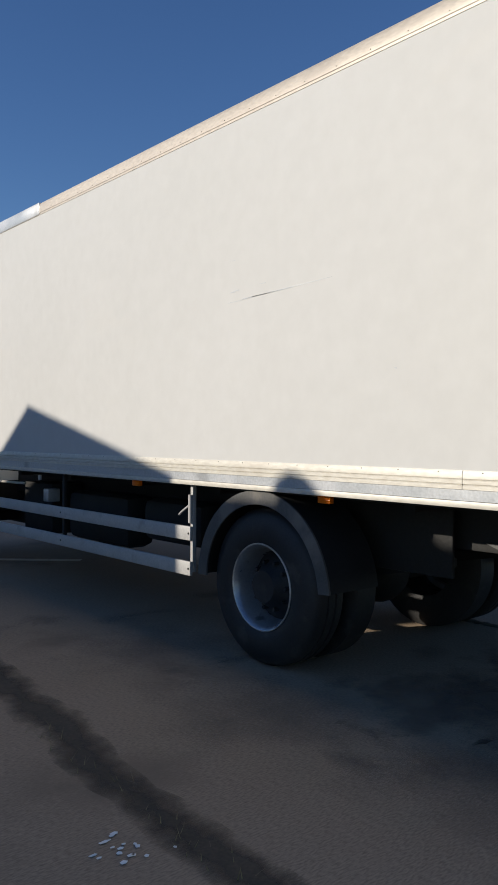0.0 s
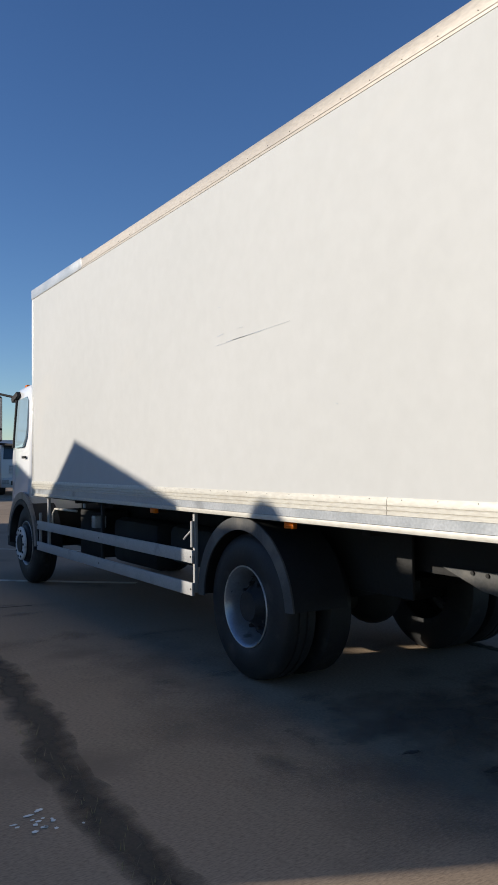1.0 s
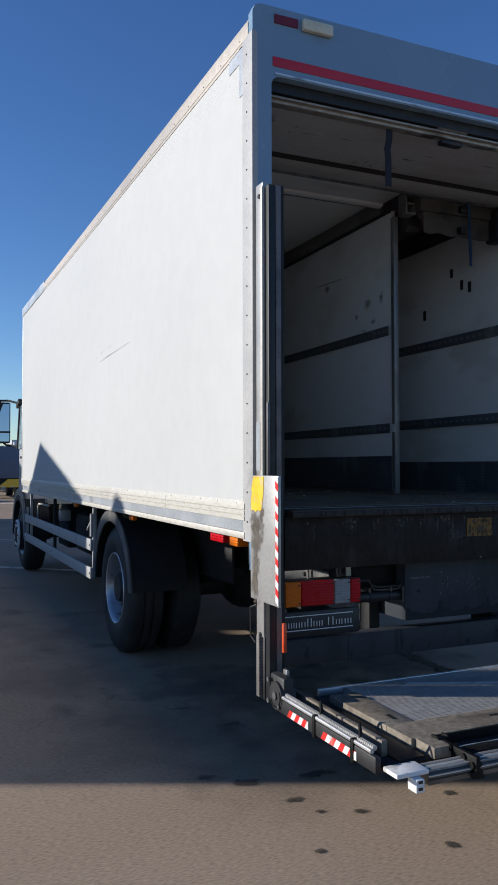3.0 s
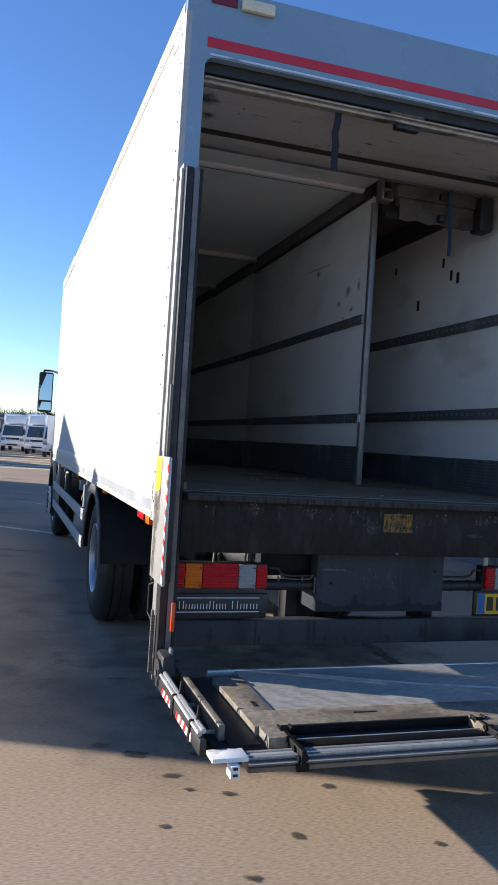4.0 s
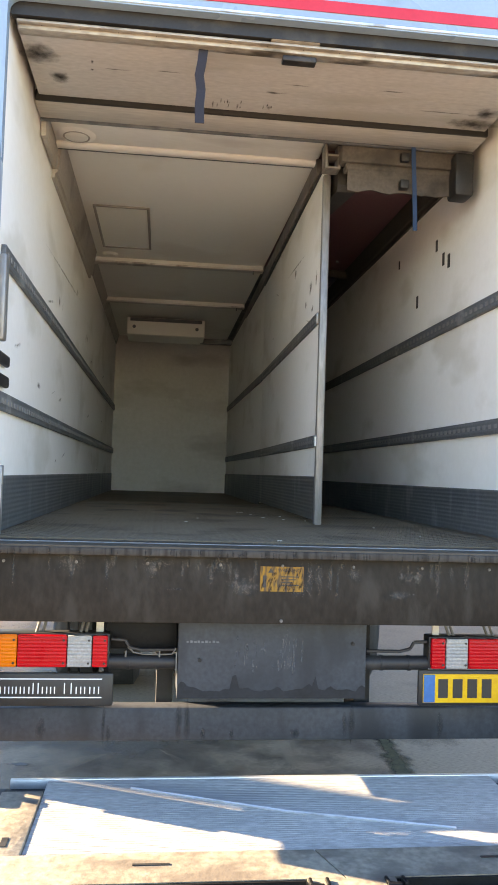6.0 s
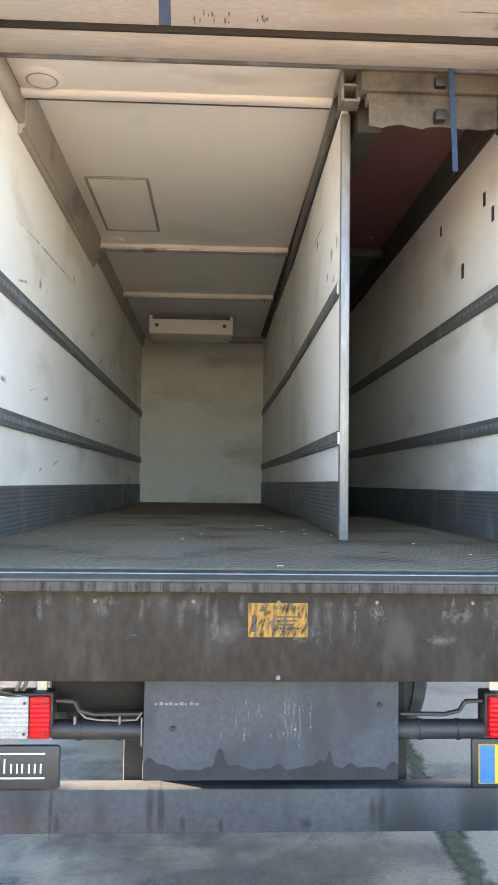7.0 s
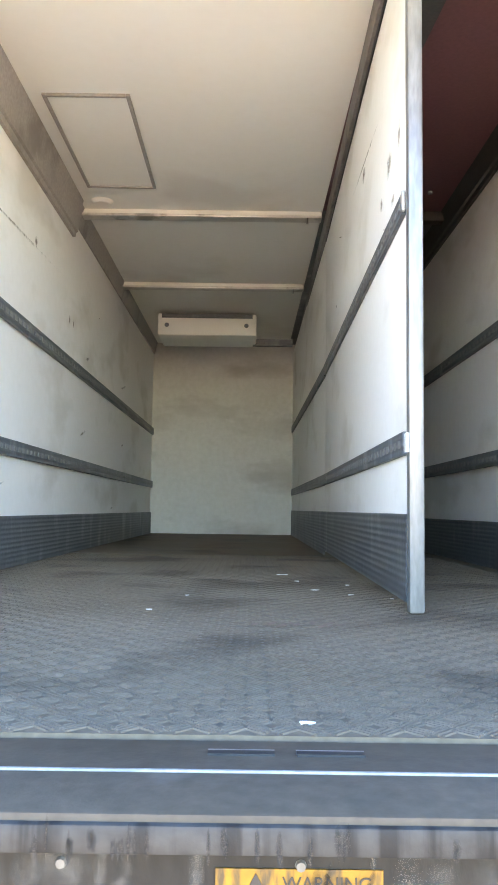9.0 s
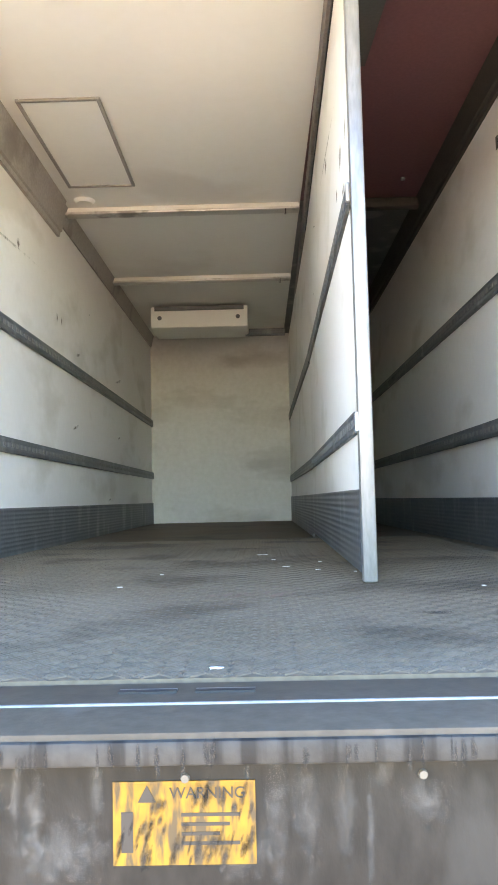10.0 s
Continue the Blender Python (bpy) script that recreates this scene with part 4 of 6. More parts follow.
slab("grille", (-0.92, -0.035, 6.492, 6.502, 3.51, 3.55), KICK, evap, "dark air grille")
for x in (-0.87, -0.095):
    part("screw", rod(bmesh.new(), (x, 6.497, 3.44), (x, 6.505, 3.44), 0.022, seg=10), KICK, evap)
slab("evaporator", (0.52, 1.0, 6.5, 7.05, 3.34, 3.56), CEILING, truck, "slim white ceiling evaporator", 0.02)
# dark bar draws the shadow beside the evaporator
slab("evap_shadow_band", (-0.03, 0.38, 6.9, 7.0, 3.34, 3.40), KICK, truck, "dark bar standing in for the shadow beside the evaporator")
bm = rod(bmesh.new(), (1.017, 3.58, CZ - 0.015), (1.017, 3.58, CZ), 0.014, seg=12)
part("ceiling_lamp", bm, CLEAR, truck, "small round ceiling lamp")
for x, y, a, b in [(0.147, 2.19, 0.02, 0.012), (0.03, 0.09, 0.022, 0.008), (0.19, 1.85, 0.03, 0.01), (0.33, 2.05, 0.018, 0.014), (0.30, 1.70, 0.02, 0.012), (0.42, 1.6, 0.014, 0.012), (-0.25, 1.62, 0.014, 0.01), (0.10, 2.5, 0.05, 0.008), (0.72, 1.1, 0.014, 0.012), (0.8, 0.55, 0.012, 0.01), (-0.33, 1.25, 0.018, 0.01)]:
    part("litter", blob(bmesh.new(), x, y, FZ, a * 0.5, b * 0.6, rnd, 8, 0.003), PAPER, truck, "pale scrap on the load floor")
for k in range(16):
    x, y, a = 0.07 + rnd.gauss(0, 0.06), 0.98 + rnd.gauss(0, 0.03), rnd.uniform(0, 3)
    part("leaf", patch((x, y, FZ + 0.006), (math.cos(a), math.sin(a), 0.2), (-math.sin(a), math.cos(a), 0.1), rnd.uniform(0.006, 0.016), rnd.uniform(0.004, 0.009), rnd, 6), LEAF, truck, "dry brown leaf on the load floor")
for k in range(7):
    part("grime", patch((rnd.uniform(-1.0, 0.9), rnd.uniform(0.2, 3.0), FZ + 0.004), (1, 0, 0), (0, 1, 0), rnd.uniform(0.04, 0.11), rnd.uniform(0.02, 0.05), rnd, 12), GRIME, truck, "dark grime on the load floor")

# sill beam under the opening
sill = slab("sill_beam", (-1.182, 1.182, -0.158, 0.0, 1.073, 1.335), STEEL, truck, "rust-streaked grey steel sill beam", 0.004)
slab("sill_plate", (-1.17, 1.17, -0.214, 0.03, 1.337, 1.370), SILL, sill, "dark steel threshold plate", 0.005)
slab("sill_nosing", (-1.17, 1.17, -0.222, -0.206, 1.334, 1.362), NOSING, sill, "scraped sill nosing", 0.004)
slab("threshold_strip", (-1.17, 1.17, -0.097, -0.091, 1.368, 1.3735), POSTALU, sill, "bright aluminium threshold strip", 0.003)
for x0, x1 in ((-0.098, -0.018), (0.008, 0.090)):
    slab("slot", (x0, x1, -0.034, -0.020, 1.368, 1.3725), INK, sill)
    slab("slot_edge", (x0, x1, -0.020, -0.016, 1.368, 1.3725), POSTALU, sill)
for x in (-1.06, -0.79, -0.52, -0.24, 0.005, 0.29, 0.57, 0.85, 1.1):
    part("bolt", rod(bmesh.new(), (x, -0.157, 1.300), (x, -0.163, 1.300), 0.0065, 0.005, seg=8), BOLT, sill, "steel bolt")
part("bolt", rod(bmesh.new(), (0.005, -0.157, 1.086), (0.005, -0.167, 1.086), 0.007, 0.006, seg=8), BOLT, sill)
for k in range(34):
    x, w, h = rnd.uniform(-1.15, 1.15), rnd.uniform(0.004, 0.02), rnd.uniform(0.02, 0.10)
    part("drip", patch((x, -0.1592, 1.325 - h * rnd.uniform(0.6, 1.2)), (1, 0, 0), (0, 0, 1), w, h, rnd, 9), DRIP, sill, "pale drip")
for k in range(9):
    x, w = rnd.uniform(-1.15, 1.15), rnd.uniform(0.03, 0.09)
    part("drip", patch((x, -0.1588, rnd.uniform(1.19, 1.31)), (1, 0, 0), (0, 0, 1), w, rnd.uniform(0.02, 0.05), rnd, 11), DRIP, sill, "pale scrape")
for k in range(80):
    x, w = rnd.uniform(-1.15, 1.15), rnd.uniform(0.0015, 0.0045)
    part("drip", patch((x, -0.2226, rnd.uniform(1.338, 1.352)), (1, 0, 0), (0, 0, 1), w, rnd.uniform(0.010, 0.02), rnd, 8), DARKDRIP, sill, "dark drip")
for z, r in ((1.202, 1), (1.206, -1)):
    part("scratch_mark", patch((-0.415, -0.1594, z), (1, 0, 0.05 * r), (-0.05 * r, 0, 1), 0.045, 0.0022, rnd, 10), DRIP, sill, "pale scratch")
warn = slab("warning_label", (-0.082, 0.089, -0.1605, -0.157, 1.200, 1.297), YELLOW, sill, "scratched yellow warning label")
text = bpy.data.curves.new("warning_text", "FONT")
text.body, text.size, text.extrude = "WARNING", 0.0188, 0.0004
text.materials.append(INK)
lettering = tagged(new("lettering", text), "black warning lettering")
lettering.parent = warn
lettering.matrix_basis = pose(-0.014, -0.1612, 1.277, 90, 0, 0)
part("triangle", prism(bmesh.new(), [(-0.052, 1.273), (-0.030, 1.273), (-0.041, 1.293)], "y", -0.1615, -0.1604), INK, warn)
for k in range(4):
    slab("text_bar", (0.0, 0.07 - 0.012 * (k % 3), -0.1612, -0.1604, 1.256 - k * 0.011, 1.260 - k * 0.011), INK, warn)
slab("picture_bar", (-0.072, -0.058, -0.1612, -0.1604, 1.215, 1.262), INK, warn)
for k in range(70):
    x, z = rnd.uniform(-0.08, 0.085), rnd.uniform(1.203, 1.292)
    if z < 1.235 or k % 3 == 0:
        part("scrape", patch((x, -0.1618, z), (0.25, 0, 0.97), (-0.97, 0, 0.25), rnd.uniform(0.006, 0.022), rnd.uniform(0.0015, 0.006), rnd, 8), DARKDRIP, warn, "dark scrape")

# lamps, boards, bumper and cover below the sill
YL = 0.004
for s in (-1, 1):
    lamp = slab("rear_lamp", tuple(sorted((s * 1.206, s * 0.662))) + (YL, 0.075, 0.863, 0.998), BLACK, truck, "black rear lamp housing", 0.006)
    spans = [(1.20, 1.113, RED, "red lens"), (1.111, 1.021, AMBER, "amber lens"), (1.019, 0.828, RED, "red lens"), (0.826, 0.730, CLEAR, "clear lens"), (0.728, 0.668, RED, "red lens")]
    for a, b, m, lab in spans:
        a, b = sorted((s * a, s * b))
        lens = slab("lens", (a, b, YL - 0.024, YL - 0.001, 0.868, 0.993), m, lamp, lab, 0.006)
        bm = bmesh.new()
        for k in range(9):
            box(bm, a + 0.004, b - 0.004, YL - 0.0262, YL - 0.023, 0.873 + k * 0.0131, 0.880 + k * 0.0131)
        tagged(part("lens_ribs", bm, m, lens), kind="stuff")
        for z in (0.885, 0.975):
            part("screw", rod(bmesh.new(), (b - 0.012, YL - 0.022, z), (b - 0.012, YL - 0.029, z), 0.005, seg=6), INK, lamp)
    rodbm = rod(bmesh.new(), (s * 0.665, 0.035, 0.882), (s * 0.38, 0.035, 0.880), 0.030, seg=14)
    for x in (0.46, 0.58):
        rod(rodbm, (s * x, 0.035, 0.881), (s * (x + 0.012), 0.035, 0.881), 0.033, seg=14)
    part("lamp_bar", rodbm, BLACK, truck, "black lamp support tube")
    part("cable", tube(bmesh.new(), [(s * 0.655, 0.01, 0.975), (s * 0.60, 0.01, 0.972), (s * 0.585, 0.01, 0.945), (s * 0.54, 0.015, 0.932), (s * 0.40, 0.015, 0.934)], 0.007, 6), BLACK, truck, "black lamp cable")
    if s < 0:
        part("cable", tube(bmesh.new(), [(-0.59, 0.01, 0.945), (-0.565, 0.012, 0.922), (-0.53, 0.015, 0.915), (-0.46, 0.015, 0.913), (-0.41, 0.012, 0.916), (-0.395, 0.01, 0.94)], 0.0032, 6), CABLEGREY, truck, "pale frayed cable")
        for x in (-0.60, -0.465):
            slab("cable_tie", (x, x + 0.007, 0.0, 0.016, 0.905, 0.93), CABLEGREY, truck, "pale cable tie", 0.002)
        # pale strip models the glint along the cover's edge
        slab("edge_glint", (-0.396, -0.391, -0.016, 0.0, 0.845, 0.93), CABLEGREY, truck, "pale strip drawn as the glint on the cover's edge", 0.002)
    for x in (0.955, 0.93, 0.78, 0.76):
        part("cable", tube(bmesh.new(), [(s * x, 0.03, 0.995), (s * (x - 0.008), 0.05, 1.03), (s * (x - 0.02), 0.06, 1.075)], 0.006, 6), CABLEGREY, truck, "pale cable loop")
    slab("lamp_hanger", tuple(sorted((s * 0.72, s * 0.69))) + (0.04, 0.05, 0.99, 1.19), RAIL, truck, "pale steel lamp hanger", 0.003)
name_board = slab("name_board", (-1.204, -0.643, 0.03, 0.05, 0.700, 0.834), INK, truck, "black maker's name board with white bars", 0.01)
for z in (0.737, 0.810):
    slab("white_line", (-1.152, -0.688, 0.0275, 0.0305, z - 0.002, z + 0.002), WHITEINK, name_board)
x = -1.146
for k, wch in enumerate((0.050, 0.026, 0.022, 0.025, 0.028, 0.030, 0.026, 0.023, 0.018, 0.040, 0.027, 0.031, 0.027)):
    top = 0.794 if k in (0, 5, 9) else 0.779
    for d in ((0.0, wch * 0.42, wch * 0.84) if k == 0 else (0.0, wch * 0.66) if k != 8 else ()):
        slab("name_bar", (x + 0.002 + d, x + 0.006 + d, 0.0275, 0.0305, 0.752, top), WHITEINK, name_board)
    x += wch + 0.0065
holder = slab("plate_holder", (0.630, 1.195, 0.03, 0.05, 0.700, 0.852), INK, truck, "black number plate holder", 0.008)
slab("number_plate", (0.650, 1.175, 0.024, 0.031, 0.717, 0.836), PLATEYELLOW, holder, "yellow number plate")
slab("plate_band", (0.652, 0.700, 0.0215, 0.0245, 0.719, 0.834), PLATEBLUE, holder, "blue plate band")
for k in range(7):
    x = 0.715 + k * 0.064 + (0.012 if k > 3 else 0.0)
    slab("plate_bar", (x, x + 0.042, 0.0215, 0.0245, 0.737, 0.816), INK, holder)
cover = slab("cover_box", (-0.388, 0.388, -0.02, 0.28, 0.745, 1.071), COVER, truck, "blue-grey painted steel cover box", 0.006)
# outline of a darker band with a ragged top along the cover's bottom
pts = [(-0.386, 0.747)]
for k in range(60):
    x = -0.386 + 0.772 * k / 59
    pts.append((x, 0.775 + 0.05 * abs(noise.noise((x * 6.0, 2.0, 0.5))) + 0.035 * max(0.0, noise.noise((x * 23.0, 7.0, 1.0))) + (0.05 if k in (17, 18, 43) else 0.0)))
pts.append((0.386, 0.747))
part("ragged_band", prism(bmesh.new(), pts, "y", -0.0215, -0.019), RAGGED_DARK, cover, "dark band with a ragged top")
for k in range(9):
    slab("text_bar", (-0.355 + k * 0.015, -0.347 + k * 0.015 + 0.002 * (k % 3), -0.0212, -0.019, 0.969, 0.969 + 0.006 + 0.003 * (k % 2)), RUN, cover)
for k in range(44):
    x, z = rnd.choice((-0.12, -0.06, 0.02, 0.07)) + rnd.gauss(0, 0.025), rnd.uniform(0.86, 0.99)
    part("run_mark", patch((x, -0.0215, z), (1, 0, 0), (0, 0, 1), rnd.uniform(0.002, 0.007), rnd.uniform(0.01, 0.045), rnd, 8), PALERUN, cover, "pale run")
for x, z in ((-0.30, 0.90), (0.33, 0.97)):
    part("bolt", rod(bmesh.new(), (x, -0.018, z), (x, -0.026, z), 0.008, seg=8), CHASSIS, cover)
bumper = slab("underrun_bar", (-1.16, 1.16, 0.09, 0.175, 0.54, 0.680), NAVY, truck, "dark blue-grey underrun bar", 0.012)
for s in (-1, 1):
    slab("bumper_bracket", tuple(sorted((s * 0.47, s * 0.40))) + (0.21, 0.40, 0.56, 0.90), CHASSIS, truck, bevel=0.005)

for x, w, h in ((-0.372, 0.022, 0.145), (-0.338, 0.018, 0.148), (-0.27, 0.014, 0.05), (-0.15, 0.012, 0.045), (-0.68, 0.010, 0.14), (-0.66, 0.014, 0.06), (-0.93, 0.03, 0.09), (0.33, 0.014, 0.12), (0.36, 0.02, 0.13), (0.12, 0.03, 0.05), (0.75, 0.018, 0.10)):
    part("wet_run", patch((x, 0.0886, 0.546 + h * 0.5), (1, 0, 0), (0, 0, 1), w * 0.8, h * 0.56, rnd, 12), WETRUN, bumper, "dark wet run")
for d in ((-0.68, -0.392), (0.392, 0.425)):
    slab("chassis_end", (*d, 0.06, 0.30, 0.925, 1.044), GREASE, truck, "black chassis end plate", 0.004)

# chassis
part("lift_frame_plate", prism(bmesh.new(), [(1.78, 0.917), (0.30, 0.935), (0.30, 0.70), (0.95, 0.735), (1.45, 0.80)], "x", -0.475, -0.462), GUARD, truck, "dirty grey lift frame plate")
for y, z in ((1.52, 0.905), (1.40, 0.90), (0.97, 0.88), (0.95, 0.79)):
    part("bolt", rod(bmesh.new(), (-0.474, y, z), (-0.486, y, z), 0.014, seg=8), CHASSIS, truck)
slab("column_bracket", (-1.262, -1.215, 0.012, 0.10, 1.08, 1.195), CHASSIS, truck, "dark lift column bracket", 0.003)
for y, z in ((0.04, 1.16), (0.07, 1.11)):
    part("bolt", rod(bmesh.new(), (-1.260, y, z), (-1.270, y, z), 0.008, seg=8), GUARD, truck)
for s in (-1, 1):
    slab("chassis_rail", tuple(sorted((s * 0.38, s * 0.45))) + (0.30, 9.6, 0.86, 1.12), CHASSIS, truck, "black chassis rail")
    # added plates keep the underbody dark by hiding the lit ground beyond
    slab("underbody_blocker", tuple(sorted((s * 0.552, s * 0.58))) + (1.95, 4.05, 0.68, 1.12), CHASSIS, truck, "added dark plate closing the lit view under the body", 0.01)
for y in (0.9, 2.0, 3.9, 5.2, 6.4, 7.6):
    slab("cross_member", (-0.90, 0.90, y, y + 0.08, 1.12, 1.21), CHASSIS, truck)
slab("underfloor", (-1.19, 1.19, 0.06, 8.0, 1.19, 1.298), CHASSIS, truck, "dark underside of the load floor")
part("axle", rod(bmesh.new(), (-0.9, 3.04, 0.52), (0.9, 3.04, 0.52), 0.09), CHASSIS, truck, "black rear axle")
bm = bmesh.new()
bmesh.ops.create_uvsphere(bm, u_segments=20, v_segments=12, radius=0.24, matrix=Matrix.Translation((0, 3.04, 0.53)))
part("differential", bm, CHASSIS, truck)
part("axle", rod(bmesh.new(), (-0.9, 8.86, 0.54), (0.9, 8.86, 0.54), 0.07), CHASSIS, truck)
for s in (-1, 1):
    slab("air_tank", tuple(sorted((s * 0.5, s * 0.80))) + (4.3, 5.2, 0.62, 1.0), CHASSIS, truck, "dark tank under the body", 0.08)
    slab("fuel_tank", tuple(sorted((s * 0.5, s * 0.84))) + (5.4, 6.6, 0.50, 1.0), CHASSIS, truck, "dark fuel tank", 0.09)
    slab("battery_box", tuple(sorted((s * 0.5, s * 0.86))) + (6.9, 7.6, 0.50, 1.05), CHASSIS, truck, "black battery box", 0.02)
    slab("valve_block", tuple(sorted((s * 0.86, s * 1.0))) + (6.71, 6.83, 0.872, 1.01), GREYBAND, truck, "grey valve block", 0.01)
    part("pipe", tube(bmesh.new(), [(s * 1.08, 8.03, 0.78), (s * 1.08, 8.01, 0.98), (s * 1.08, 7.92, 1.045), (s * 1.08, 7.1, 1.055)], 0.014), RAIL, truck, "pale bent pipe")
    part("spring", prism(bmesh.new(), [(2.0, 0.80), (2.96, 0.62), (3.9, 0.80), (3.9, 0.74), (2.96, 0.54), (2.0, 0.74)], "x", *sorted((s * 0.46, s * 0.54))), CHASSIS, truck)
for y, m, lab in ((2.44, AMBER, "amber side marker"), (4.62, AMBER, "amber side marker"), (0.275, AMBER, "amber side marker")):
    for s in (-1, 1):
        slab("side_marker", tuple(sorted((s * (1.272 if y < 1 else 1.236), s * 1.20))) + (y - 0.055, y + 0.055, 1.158, 1.208), m, truck, lab, 0.006)
slab("hose_bracket", (-1.235, -1.215, 6.41, 6.46, 1.125, 1.175), GREYBAND, truck, "small pale hose bracket", 0.004)
slab("side_marker", (-1.262, -1.22, 0.445, 0.645, 1.158, 1.206), RED, truck, "red side lamp", 0.006)


def wheel(x, y, s, front=False):
    """A truck wheel on the side s; the disc is the part, tyre, rim and nuts lie under it."""
    R = 0.54
    c = (x, y, R)
    face = 1 if s < 0 else -1

    def prof(p):
        return [(r, -d * face) for r, d in p]
    disc = part("wheel", lathe(bmesh.new(), prof([(0.02, 0.10 if front else -0.02), (0.11, 0.10 if front else -0.02), (0.13, 0.07 if front else -0.06), (0.19, 0.06 if front else -0.14), (0.245, 0.02 if front else -0.17), (0.255, -0.03 if front else -0.18), (0.25, -0.22), (0.02, -0.22)]), c), DISC, truck, "dark steel wheel disc")
    part("tyre", lathe(bmesh.new(), prof([(0.285, -0.02), (0.31, 0.0), (0.36, 0.012), (0.43, 0.014), (0.50, -0.008), (0.528, -0.032), (R, -0.06), (R, -0.10), (R - 0.012, -0.105), (R - 0.012, -0.115), (R, -0.12), (R, -0.17), (R - 0.012, -0.175), (R - 0.012, -0.185), (R, -0.19), (R, -0.23), (0.515, -0.27), (0.42, -0.30), (0.30, -0.29), (0.285, -0.27), (0.285, -0.02)]), c, 64, False), RUBBER, disc, "worn black tyre")
    part("rim", lathe(bmesh.new(), prof([(0.235, -0.20), (0.245, -0.13), (0.262, -0.09), (0.270, -0.03), (0.284, -0.008), (0.292, 0.000), (0.297, 0.002), (0.300, -0.006), (0.295, -0.02), (0.28, -0.05), (0.28, -0.28), (0.235, -0.28), (0.235, -0.20)]), c, 56, False), RIM, disc, "grey rim with a bright flange")
    part("rim_edge", lathe(bmesh.new(), prof([(0.291, 0.001), (0.295, 0.006), (0.300, 0.006), (0.303, 0.0), (0.291, 0.001)]), c, 56, False), ALU, disc, "bright rim flange")
    for k in range(10):
        a = 2 * math.pi * k / 10
        r, d0, d1 = (0.182, 0.08, 0.104) if front else (0.165, -0.115, -0.07)
        cy, cz = y + r * math.cos(a), R + r * math.sin(a)
        part("wheel_nut", rod(bmesh.new(), (x - d0 * face, cy, cz), (x - d1 * face, cy, cz), 0.018, 0.014, 6), DISC, disc)
    for k in range(8 if not front else 0):
        a = 2 * math.pi * (k + 0.5) / 8
        part("vent_hole", rod(bmesh.new(), (x + 0.166 * face, y + 0.222 * math.cos(a), R + 0.222 * math.sin(a)), (x + 0.162 * face, y + 0.222 * math.cos(a), R + 0.222 * math.sin(a)), 0.024, seg=12), INK, disc)
    if front:
        # white here replaces the bright reflection of a chrome ring
        part("nut_ring", lathe(bmesh.new(), prof([(0.135, 0.07), (0.14, 0.092), (0.150, 0.096), (0.215, 0.090), (0.228, 0.078), (0.228, 0.06), (0.135, 0.06), (0.135, 0.07)]), c, 40, False), TAPEWHITE, disc, "nut ring painted white for the chrome's bright reflection")
    if not front:
        part("tyre", lathe(bmesh.new(), prof([(0.285, -0.36), (0.36, -0.345), (0.47, -0.35), (R, -0.39), (R, -0.57), (0.47, -0.61), (0.285, -0.60), (0.285, -0.36)]), c, 48, False), RUBBER, disc, "inner twin tyre")
    return disc


for s in (-1, 1):
    wheel(s * 1.20, 3.07, s)
    wheel(s * 1.18, 8.86, s, True)
    # rear mudguard: a curved band with a lip
    pts = []
    for k in range(25):
        a = radians(1 + k * 174 / 24)
        pts.append((math.cos(a), math.sin(a)))
    for r0, r1, xa, xb, m, nm in ((0.640, 0.658, 0.78, 1.236, CHASSIS, "mudguard_liner"), (0.572, 0.668, 1.236, 1.250, GUARD, "mudguard")):
        bm = bmesh.new()
        out = [(3.045 + r1 * c0 * 1.01, 0.54 + r1 * s0) for c0, s0 in pts] + [(3.045 + r0 * c0 * 1.01, 0.54 + r0 * s0) for c0, s0 in pts[::-1]]
        prism(bm, out, "x", *sorted((s * xa, s * xb)))
        part(nm, bm, m, truck, "grey plastic rear mudguard")
    # side guard
    for z in (0.515, 0.782):
        guard = slab("guard_rail", tuple(sorted((s * 1.246, s * 1.22))) + (3.83, 8.16, z, z + 0.108), GUARDRAIL, truck, "pale aluminium side guard rail", 0.006)
        for yb in (3.85, 5.94, 8.13):
            part("rail_bolt", rod(bmesh.new(), (s * 1.245, yb, z + 0.054), (s * 1.251, yb, z + 0.054), 0.008, seg=8), CHASSIS, guard)
    for y, w, low, top, m in ((3.832, 0.032, 0.54, 1.21, GUARDRAIL), (5.92, 0.04, 0.54, 1.21, CHASSIS), (7.76, 0.035, 0.56, 1.21, GUARDRAIL), (8.125, 0.03, 0.54, 0.99, GUARDRAIL)):
        slab("guard_post", tuple(sorted((s * 1.219, s * 1.185))) + (y, y + w, low, top), m, truck, "side guard upright", 0.004)
    part("guard_latch", rod(bmesh.new(), (s * 1.23, 3.85, 0.915), (s * 1.23, 3.85, 1.13), 0.016), GUARDRAIL, truck, "side guard latch")
    part("guard_latch", tube(bmesh.new(), [(s * 1.24, 3.85, 1.05), (s * 1.245, 3.95, 0.99), (s * 1.24, 3.98, 0.97)], 0.008), GUARDRAIL, truck)

# ---- cab ----
out = [(8.28, 1.0), (8.28, 2.66), (8.42, 2.73), (9.0, 2.72), (9.2, 2.62), (9.42, 2.1), (9.52, 1.7), (9.55, 0.75), (9.1, 0.75), (9.1, 1.02)]
bm = prism(bmesh.new(), out, "x", -1.19, 1.19)
bmesh.ops.bevel(bm, geom=[e for e in bm.edges if abs(e.verts[0].co.x - e.verts[1].co.x) < 1e-4], offset=0.07, segments=3, profile=0.5, affect="EDGES", clamp_overlap=True)
for v in bm.verts:
    f = max(0.0, v.co.y - 8.9) / 0.65
    v.co.x *= 1 - 0.09 * f
    v.co.x *= 1 - 0.05 * max(0.0, v.co.z - 1.9)
